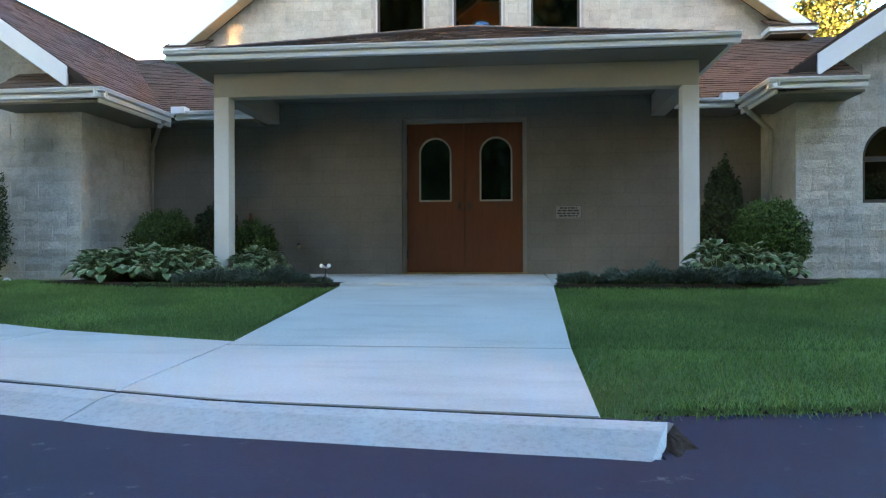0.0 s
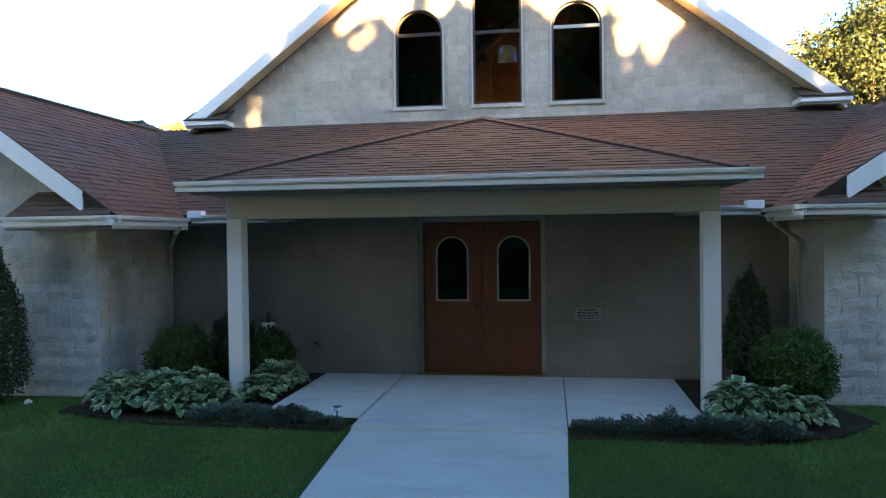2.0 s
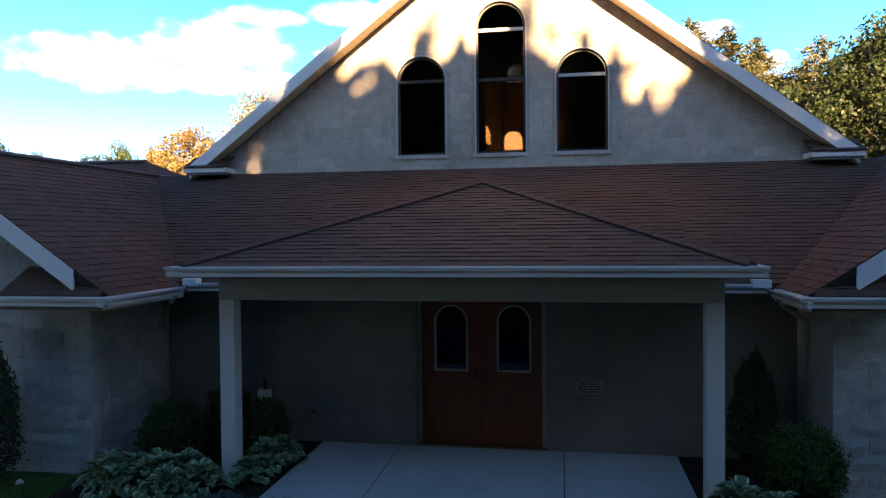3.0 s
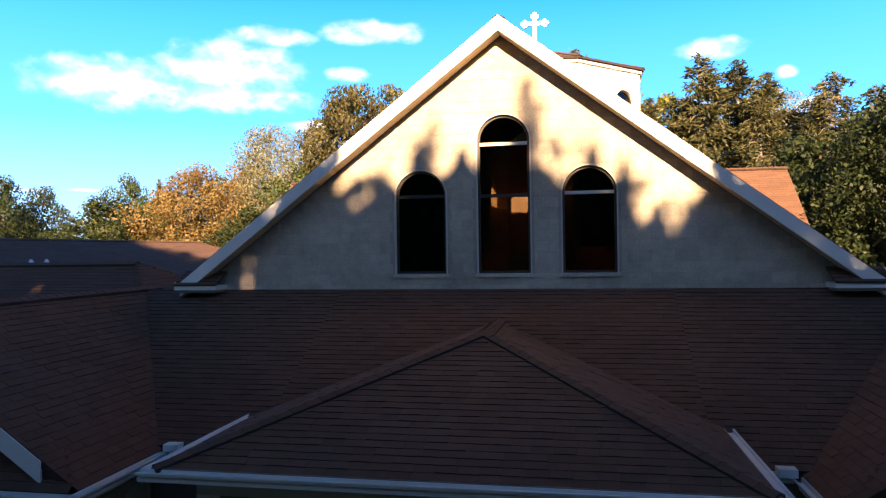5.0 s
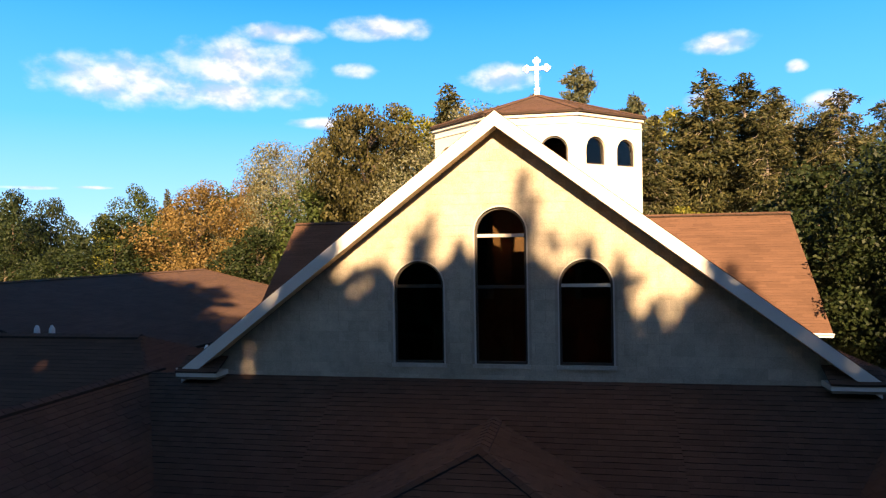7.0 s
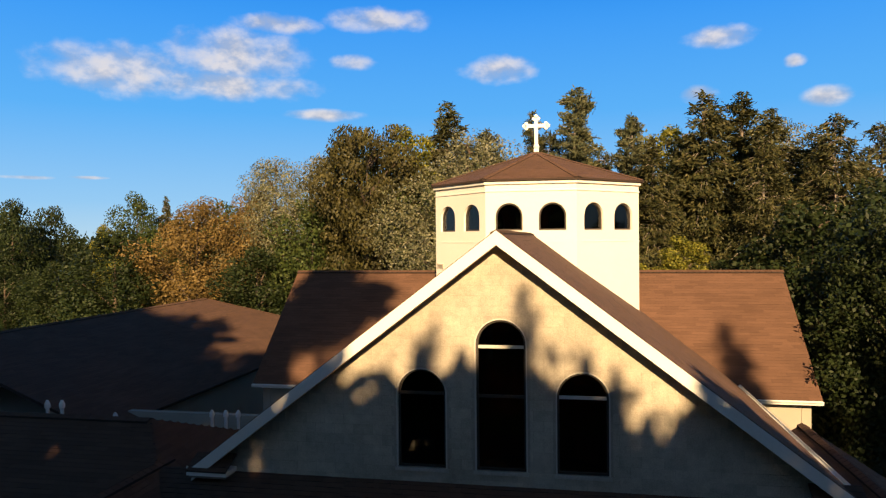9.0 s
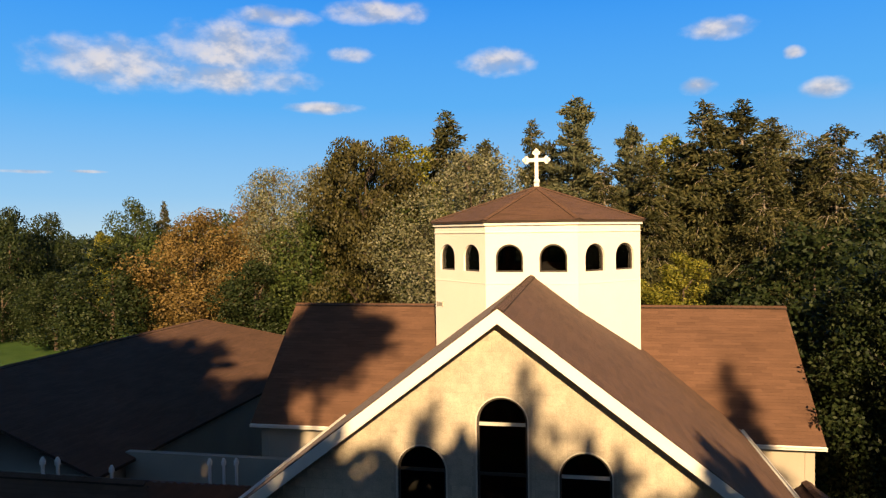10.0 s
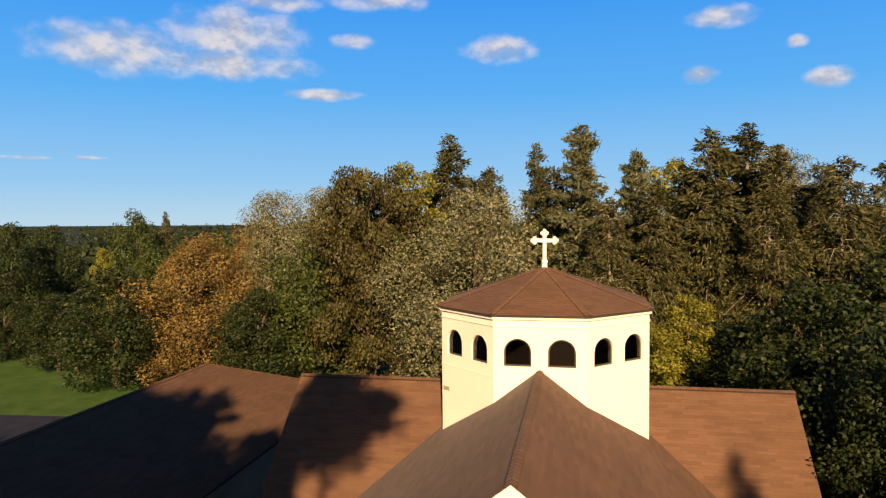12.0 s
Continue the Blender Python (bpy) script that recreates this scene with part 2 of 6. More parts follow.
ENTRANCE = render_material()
PORCH_PAINT = plain("porch_paint", (0.58, 0.555, 0.505), 0.75, 0.06, 5, 0.1)
CREAM = plain("cream_stucco", (0.77, 0.75, 0.69), 0.9, 0.05, 4, 0.15)
SHINGLE_PIECE = shingle_material("asphalt_shingle", (0.131, 0.071, 0.047), "object")
SHINGLE = shingle_material("asphalt_shingle_rows", (0.131, 0.071, 0.047), "island")
# cut edges coloured darker than the tabs to paint in the butt shadows
SHINGLE_EDGE_SHADE = plain("shaded_shingle_edge", (0.042, 0.027, 0.021), 0.95, 0.2, 30)
ROOF_DECK = shingle_material("roof_underlay", (0.045, 0.030, 0.024), "island")
WHITE = plain("white_trim", (0.78, 0.78, 0.75), 0.45, 0.06, 5)
SOFFIT = plain("tan_soffit", (0.60, 0.47, 0.32), 0.6, 0.08, 6)
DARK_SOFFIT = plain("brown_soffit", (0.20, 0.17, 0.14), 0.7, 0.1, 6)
BRONZE = plain("bronze_frame", (0.05, 0.042, 0.036), 0.4, 0.1, 6)
DOOR_WOOD = wood_material("stained_oak", (0.158, 0.043, 0.0155), (5, 5, 0.5))
INNER_WOOD = wood_material("warm_pine", (0.55, 0.28, 0.10))
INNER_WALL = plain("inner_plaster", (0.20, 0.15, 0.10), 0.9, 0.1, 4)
# near black, so the dimness of the unlit rooms is in the colour
DARK_INSIDE = plain("unlit_interior", (0.035, 0.03, 0.028), 0.95, 0.1, 4)
BRASS = plain("aged_brass", (0.42, 0.30, 0.13), 0.4, 0.1, 20, 0, 1.0)
BARK = plain("bark", (0.10, 0.075, 0.055), 0.95, 0.25, 8, 0.6)
PALE_BARK = plain("pale_bark", (0.24, 0.20, 0.16), 0.95, 0.2, 8, 0.5)
PVC = plain("white_pipe", (0.75, 0.75, 0.73), 0.4, 0.05, 9)
BLACK_METAL = plain("black_metal", (0.03, 0.03, 0.03), 0.5, 0.1, 9)


def glass_material():
    m = Mat("window_glass", 0.02, spec=0.6)
    m.color((0.02, 0.025, 0.03))
    gl = m.t.nodes.new("ShaderNodeBsdfGlossy")
    gl.inputs["Roughness"].default_value = 0.015
    tr = m.t.nodes.new("ShaderNodeBsdfTransparent")
    tr.inputs["Color"].default_value = (0.38, 0.40, 0.42, 1)
    fr = m.t.nodes.new("ShaderNodeFresnel")
    fr.inputs["IOR"].default_value = 1.55
    mx = m.t.nodes.new("ShaderNodeMixShader")
    m.link(fr.outputs[0], mx.inputs[0])
    m.link(tr.outputs[0], mx.inputs[1])
    m.link(gl.outputs[0], mx.inputs[2])
    m.link(mx.outputs[0], m.t.nodes["Material Output"].inputs[0])
    return m.m


GLASS = glass_material()


def concrete_material():
    m = Mat("broom_concrete", 0.9, spec=0.25)
    c = m.ramp(m.noise(0.8, 5), [(0.3, (0.48, 0.468, 0.425)), (0.7, (0.585, 0.57, 0.52))])
    fine = m.ramp(m.noise(60, 6, 0.7), [(0.3, grey(0.86)), (0.7, grey(1.08))])
    blot = m.ramp(m.noise(2.3, 3, 0.5, None, (0.5, 2.0, 1)), [(0.25, grey(0.87)), (0.5, grey(1.0))])
    m.color(m.mix(1.0, m.mix(1.0, c, fine, "MULTIPLY"), blot, "MULTIPLY"))
    m.bump(m.noise(50, 5, 0.7, None, (1, 6, 1)), 0.35, 0.003)
    return m.m


def kerb_material():
    m = Mat("worn_kerb_concrete", 0.92, spec=0.25)
    c = m.ramp(m.noise(1.6, 5), [(0.3, (0.42, 0.41, 0.385)), (0.7, (0.53, 0.52, 0.49))])
    pit = m.ramp(m.noise(34, 5, 0.75), [(0.34, grey(0.8)), (0.5, grey(1.0)), (0.72, grey(1.07))])
    m.color(m.mix(1.0, c, pit, "MULTIPLY"))
    m.bump(m.noise(40, 6, 0.7), 0.6, 0.006)
    return m.m


def asphalt_material():
    m = Mat("sealed_asphalt", 0.9, spec=0.2)
    c = m.ramp(m.noise(1.2, 5), [(0.3, (0.013, 0.016, 0.034)), (0.7, (0.022, 0.027, 0.054))])
    grit = m.ramp(m.noise(170, 4, 0.7), [(0.3, grey(0.7)), (0.7, grey(1.35))])
    chalk = m.ramp(m.noise(7, 8, 0.8), [(0.61, grey(0)), (0.70, grey(1))])
    far = m.ramp(m.noise(0.9, 2), [(0.44, grey(0)), (0.56, grey(1))])
    c = m.mix(1.0, c, grit, "MULTIPLY")
    m.color(m.mix(m.math("MULTIPLY", chalk, m.math("MULTIPLY", far, 0.55)), c, (0.3, 0.3, 0.3)))
    m.bump(m.noise(150, 4, 0.7), 0.6, 0.005)
    return m.m


def ground_material():
    m = Mat("lawn_soil", 0.95, spec=0.15)
    c = m.ramp(m.noise(0.6, 5), [(0.3, (0.038, 0.085, 0.018)), (0.55, (0.055, 0.115, 0.026)), (0.75, (0.085, 0.125, 0.036))])
    f = m.ramp(m.noise(45, 5, 0.75), [(0.3, grey(0.6)), (0.7, grey(1.3))])
    near = m.mix(1.0, c, f, "MULTIPLY")
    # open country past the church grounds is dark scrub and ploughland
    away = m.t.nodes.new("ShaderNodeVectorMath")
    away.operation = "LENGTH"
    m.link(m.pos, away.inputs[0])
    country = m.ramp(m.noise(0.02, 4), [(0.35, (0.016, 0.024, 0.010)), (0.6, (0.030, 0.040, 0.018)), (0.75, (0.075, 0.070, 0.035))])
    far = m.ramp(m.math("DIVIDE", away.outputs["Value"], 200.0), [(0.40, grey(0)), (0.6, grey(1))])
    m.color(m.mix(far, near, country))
    m.bump(m.noise(60, 5, 0.7), 0.9, 0.03)
    return m.m


def mulch_material():
    m = Mat("bark_mulch", 0.98, spec=0.1)
    m.color(m.ramp(m.noise(26, 7, 0.75), [(0.3, (0.018, 0.013, 0.010)), (0.55, (0.05, 0.034, 0.025)), (0.75, (0.10, 0.07, 0.05))]))
    m.bump(m.noise(30, 7, 0.7), 1.0, 0.03)
    return m.m


CONCRETE, KERB, ASPHALT, SOIL, MULCH = concrete_material(), kerb_material(), asphalt_material(), ground_material(), mulch_material()
GRASS = leaf_material("grass_blades", [(0.045, 0.13, 0.028), (0.075, 0.20, 0.042), (0.105, 0.24, 0.068), (0.14, 0.24, 0.085)], 0.5, 0.3, 1.1, (0.66, 1.34))


# ---- shapes ----
def part(name, bm, material, parent, label=""):
    """Link a bmesh as one mesh object under a thing or a part."""
    me = bpy.data.meshes.new(name)
    bm.to_mesh(me)
    bm.free()
    me.materials.append(material)
    ob = new(name, me)
    if parent is not None:
        ob.parent = parent
    if label:
        ob["label"] = label
    return ob


def thing(name, label, category, group="", kind=""):
    ob = new(name)
    ob.empty_display_size = 0.2
    return tagged(ob, label, category, group, kind)


def hexa(bm, pts):
    """Eight corners: four of one face, then the four that lie across from them."""
    v = [bm.verts.new(p) for p in pts]
    for f in ((0, 1, 2, 3), (7, 6, 5, 4), (0, 4, 5, 1), (1, 5, 6, 2), (2, 6, 7, 3), (3, 7, 4, 0)):
        bm.faces.new([v[i] for i in f])


def box(bm, x0, x1, y0, y1, z0, z1):
    hexa(bm, [(x0, y0, z0), (x0, y1, z0), (x1, y1, z0), (x1, y0, z0), (x0, y0, z1), (x0, y1, z1), (x1, y1, z1), (x1, y0, z1)])


def boxes(*args):
    bm = bmesh.new()
    for a in args:
        box(bm, *a)
    return bm


def soft_box(x0, x1, y0, y1, z0, z1, r=0.01, seg=2):
    bm = boxes((x0, x1, y0, y1, z0, z1))
    bmesh.ops.recalc_face_normals(bm, faces=bm.faces)
    bmesh.ops.bevel(bm, geom=bm.edges[:], offset=r, segments=seg, affect="EDGES", profile=0.6)
    return bm


def slab(bm, corners, thick):
    """A plate: its upper face's corners in order (counted so that it faces up), and its thickness straight down."""
    top = [bm.verts.new(c) for c in corners]
    low = [bm.verts.new((c[0], c[1], c[2] - thick)) for c in corners]
    bm.faces.new(top)
    bm.faces.new(low[::-1])
    n = len(corners)
    for i in range(n):
        bm.faces.new((top[i], low[i], low[(i + 1) % n], top[(i + 1) % n]))


def tube(bm, pts, radii, sides=8, cap=True):
    """A round bar through points, with a radius at each."""
    rings = []
    pts = [Vector(p) for p in pts]
    for i, p in enumerate(pts):
        d = (pts[min(i + 1, len(pts) - 1)] - pts[max(i - 1, 0)]).normalized()
        a = d.cross(Vector((0, 0, 1)))
        a = a.normalized() if a.length > 1e-3 else Vector((1, 0, 0))
        b = d.cross(a)
        r = radii[i] if isinstance(radii, (list, tuple)) else radii
        rings.append([bm.verts.new(p + (a * math.cos(k * 2 * math.pi / sides) + b * math.sin(k * 2 * math.pi / sides)) * r) for k in range(sides)])
    for q, s in zip(rings, rings[1:]):
        for k in range(sides):
            bm.faces.new((q[k], q[(k + 1) % sides], s[(k + 1) % sides], s[k]))
    if cap:
        bm.faces.new(rings[0][::-1])
        bm.faces.new(rings[-1])


def bar(bm, a, b, w, h):
    """A square-edged bar from a to b, w wide and h high (h below the line)."""
    a, b = Vector(a), Vector(b)
    d = (b - a).normalized()
    s = d.cross(Vector((0, 0, 1)))
    s = (s.normalized() if s.length > 1e-3 else Vector((1, 0, 0))) * (w / 2)
    n = s.cross(d).normalized() * h
    hexa(bm, [a - s, a + s, a + s - n, a - s - n, b - s, b + s, b + s - n, b - s - n])


def arch_top(x, x0, x1, spring):
    c, r = (x0 + x1) / 2, (x1 - x0) / 2
    return spring + math.sqrt(max(0.0, r * r - (x - c) ** 2))


def pierced(x0, x1, low, high, openings, y0, y1, knots=()):
    """A wall between heights low(x) and high(x), y0 to y1 thick; openings: (x0, x1, sill, spring, arched)."""
    bm = bmesh.new()
    cuts = {x0, x1, *knots}
    for a, b, *_ in openings:
        cuts |= {a + (b - a) * (1 - math.cos(math.pi * i / 16)) / 2 for i in range(17)}
    cuts = sorted(c for c in cuts if x0 <= c <= x1)
    for a, b in zip(cuts, cuts[1:]):
        mid, spans = (a + b) / 2, None
        for p, q, sill, spring, arched in openings:
            if p < mid < q:
                ta, tb = (arch_top(a, p, q, spring), arch_top(b, p, q, spring)) if arched else (spring, spring)
                spans = [((low(a), low(b)), (sill, sill)), ((ta, tb), (high(a), high(b)))]
        for (la, lb), (ha, hb) in spans or [((low(a), low(b)), (high(a), high(b)))]:
            if ha - la > 1e-4 or hb - lb > 1e-4:
                hexa(bm, [(a, y0, la), (b, y0, lb), (b, y0, hb), (a, y0, ha), (a, y1, la), (b, y1, lb), (b, y1, hb), (a, y1, ha)])
    # weld the slices and drop the faces between them
    bmesh.ops.remove_doubles(bm, verts=bm.verts[:], dist=1e-5)
    bm.verts.index_update()
    seen = {}
    for f in bm.faces:
        seen.setdefault(frozenset(v.index for v in f.verts), []).append(f)
    bmesh.ops.delete(bm, geom=[f for fs in seen.values() if len(fs) > 1 for f in fs], context="FACES_ONLY")
    bmesh.ops.recalc_face_normals(bm, faces=bm.faces)
    return bm


def arch_outline(x0, x1, sill, spring, n=18):
    c, r = (x0 + x1) / 2, (x1 - x0) / 2
    return [(x0, sill)] + [(c - r * math.cos(math.pi * i / n), spring + r * math.sin(math.pi * i / n)) for i in range(n + 1)] + [(x1, sill)]


def arch_ring(x0, x1, sill, spring, w, y0, y1, closed=True, n=18):
    """A frame of width w inside an arched opening."""
    bm = bmesh.new()
    o, i = arch_outline(x0, x1, sill, spring, n), arch_outline(x0 + w, x1 - w, sill + (w if closed else 0), spring, n)
    rings = [[bm.verts.new((x, y, z)) for x, z in line] for line, y in ((o, y0), (i, y0), (i, y1), (o, y1))]
    m = len(o)
    for k in range(m if closed else m - 1):
        j = (k + 1) % m
        for a, b in ((0, 1), (1, 2), (2, 3), (3, 0)):
            bm.faces.new((rings[a][k], rings[a][j], rings[b][j], rings[b][k]))
    bmesh.ops.recalc_face_normals(bm, faces=bm.faces)
    return bm


def arch_plate(x0, x1, sill, spring, y0, y1, n=18):
    bm = bmesh.new()
    f = bm.faces.new([bm.verts.new((x, y0, z)) for x, z in arch_outline(x0, x1, sill, spring, n)])
    r = bmesh.ops.extrude_face_region(bm, geom=[f])
    bmesh.ops.translate(bm, verts=[v for v in r["geom"] if isinstance(v, bmesh.types.BMVert)], vec=(0, y1 - y0, 0))
    bmesh.ops.recalc_face_normals(bm, faces=bm.faces)
    return bm


def arched_window(parent, x0, x1, sill, spring, y, m=None, bars=(), frame_mat=None, w=0.045, name="window", trim=None):
    """Frame, pane and glazing bars in an arched opening whose outer face is at y."""
    win = part(name, arch_ring(x0, x1, sill, spring, w, y + 0.05, y + 0.13), frame_mat or BRONZE, parent)
    pane = part("pane", arch_plate(x0 + w * 0.6, x1 - w * 0.6, sill + w * 0.6, spring, y + 0.088, y + 0.096), GLASS, win)
    pane.visible_shadow = False
    for z, mat in bars:
        part("glazing_bar", boxes((x0 + w, x1 - w, y + 0.055, y + 0.125, z - 0.03, z + 0.03)), mat, win)
    if trim:
        part("trim", arch_ring(x0 - 0.022, x1 + 0.022, sill, spring, 0.024, y - 0.025, y + 0.05, False), trim, win)
    if m is not None:
        win.matrix_local = m
    return win


# ---- roofs ----
SPOUT = plain("beige_spout_paint", (0.40, 0.365, 0.30), 0.6, 0.1, 6)

SHINGLE_MESHES = {}


def shingle_points(s0, s1, t0, t1, thick=0.011):
    return [(s0, t0, thick), (s1, t0, thick), (s1, t1, 0.002), (s0, t1, 0.002), (s0, t0, 0.0), (s1, t0, 0.0)]


SHINGLE_FACES = [(0, 1, 2, 3), (4, 5, 1, 0), (5, 2, 1), (4, 0, 3)]


def span_at(poly, t):
    xs = []
    for (a, b), (c, d) in zip(poly, poly[1:] + poly[:1]):
        if (b - t) * (d - t) < 0:
            xs.append(a + (c - a) * (t - b) / (d - b))
    return (min(xs), max(xs)) if len(xs) > 1 else None


def roof_slope(parent, corners, tab=0.235, expose=0.13, pieces=False, thick=0.1, name="roof_slope", rng=None):
    """A shingled slope. corners: first two along the eave, then the rest in turn."""
    rng = rng or random.Random(len(corners) * 7 + int(abs(corners[0][0] * 100)))
    c = [Vector(p) for p in corners]
    u = (c[1] - c[0]).normalized()
    n = u.cross(c[2] - c[0]).normalized()
    w = n.cross(u).normalized()
    bm = bmesh.new()
    slab(bm, [p for p in c], thick)
    bmesh.ops.recalc_face_normals(bm, faces=bm.faces)
    deck = part(name, bm, ROOF_DECK, parent)
    place = Matrix((u, w, n)).transposed().to_4x4()
    place.translation = c[0]
    poly = [((p - c[0]).dot(u), (p - c[0]).dot(w)) for p in c]
    top = max(t for _, t in poly)
    verts, faces = [], []
    t, row = 0.0, 0
    while t < top - 0.02:
        sp = span_at(poly, min(t + expose * 0.5, top - 0.01))
        if sp:
            s = sp[0] - ((row % 2) * 0.5 + 0.2 * ((row // 2) % 2)) * tab
            while s < sp[1]:
                a, b = max(s + 0.002, sp[0]), min(s + tab - 0.002, sp[1])
                if b - a > 0.03:
                    j = rng.uniform(-0.004, 0.004)
                    q = shingle_points(a, b, t + j, min(t + expose + 0.02, top), rng.choice((0.015, 0.011, 0.008) if tab < 0.3 else (0.008, 0.006, 0.005)))
                    if pieces:
                        full = b - a > tab - 0.02
                        key = q[0][2]
                        me = SHINGLE_MESHES.get(key) if full else None
                        if me is None:
                            me = bpy.data.meshes.new("shingle")
                            me.from_pydata([(x - q[0][0], y - q[0][1], z) for x, y, z in q], [], SHINGLE_FACES)
                            me.materials.append(SHINGLE_PIECE)
                            me.materials.append(SHINGLE_EDGE_SHADE)
                            me.polygons[1].material_index = 1
                            if full:
                                SHINGLE_MESHES[key] = me
                        ob = new("shingle", me)
                        ob.parent = deck
                        ob.matrix_local = place @ Matrix.Translation((q[0][0], q[0][1], 0.001))
                    else:
                        k = len(verts)
                        verts += [place @ Vector((x, y, z + 0.001)) for x, y, z in q]
                        faces += [tuple(k + i for i in f) for f in SHINGLE_FACES]
                s += tab
        t += expose
        row += 1
    if verts:
        me = bpy.data.meshes.new("shingle_field")
        me.from_pydata(verts, [], faces)
        me.materials.append(SHINGLE)
        me.materials.append(SHINGLE_EDGE_SHADE)
        me.polygons.foreach_set("material_index", [int(i % 4 == 1) for i in range(len(faces))])
        tagged(new("shingle_field", me), "", "", "", "stuff").parent = deck
    return deck


def ridge_cap(parent, a, b, w=0.24, step=0.2, name="ridge_cap", drop=0.06):
    """Overlapping folded caps along a ridge or hip."""
    a, b = Vector(a), Vector(b)
    d = b - a
    n = max(2, int(d.length / step))
    s = d.cross(Vector((0, 0, 1))).normalized()
    bm = bmesh.new()
    for i in range(n):
        p, q = a + d * (i / n), a + d * ((i + 1.12) / n)
        z0, z1 = drop - 0.015, drop - 0.022
        v = [p - s * w / 2 + Vector((0, 0, z0 - drop)), p + Vector((0, 0, z0)), p + s * w / 2 + Vector((0, 0, z0 - drop)),
             q - s * w / 2 + Vector((0, 0, z1 - drop)), q + Vector((0, 0, z1)), q + s * w / 2 + Vector((0, 0, z1 - drop))]
        v = [bm.verts.new(k) for k in v]
        for f in ((0, 3, 4, 1), (1, 4, 5, 2)):
            bm.faces.new([v[k] for k in f])
        # end and side lips in the dark edge colour paint the caps' shadow line
        lo = [bm.verts.new(v[k].co - Vector((0, 0, 0.03))) for k in range(3)]
        bm.faces.new((v[0], v[1], lo[1], lo[0])).material_index = 1
        bm.faces.new((v[1], v[2], lo[2], lo[1])).material_index = 1
        for k, j in ((0, 3), (2, 5)):
            d0, d1 = (bm.verts.new(v[i].co - Vector((0, 0, 0.05))) for i in (k, j))
            bm.faces.new((v[k], v[j], d1, d0)).material_index = 1
    cap = part(name, bm, SHINGLE, parent)
    cap.data.materials.append(SHINGLE_EDGE_SHADE)
    return tagged(cap, kind="stuff")


def gutter(parent, a, b, name="gutter", out=(0, -1, 0)):
    """A white K-shaped gutter along an eave, open at the top."""
    a, b, o = Vector(a), Vector(b), Vector(out)
    prof = [(0.0, 0.0), (0.0, -0.118), (0.072, -0.118), (0.084, -0.074), (0.04, -0.070), (0.04, -0.048), (0.112, -0.044), (0.122, -0.018), (0.130, -0.014), (0.130, 0.0), (0.110, 0.0), (0.104, -0.034), (0.028, -0.040), (0.028, -0.106), (0.012, -0.106), (0.012, 0.0)]
    bm = bmesh.new()
    rings = [[bm.verts.new(p + o * x + Vector((0, 0, z))) for x, z in prof] for p in (a, b)]
    m = len(prof)
    for i in range(m):
        bm.faces.new((rings[0][i], rings[0][(i + 1) % m], rings[1][(i + 1) % m], rings[1][i]))
    bm.faces.new(rings[0][::-1])
    bm.faces.new(rings[1])
    bmesh.ops.recalc_face_normals(bm, faces=bm.faces)
    return part(name, bm, WHITE, parent)


# ---- the church ----
church = thing("church", "tan block church with brown shingled roofs and cream lantern tower", "church")

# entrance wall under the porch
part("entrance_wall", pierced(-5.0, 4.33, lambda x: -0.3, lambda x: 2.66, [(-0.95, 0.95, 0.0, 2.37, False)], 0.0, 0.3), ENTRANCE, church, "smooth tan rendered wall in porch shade")

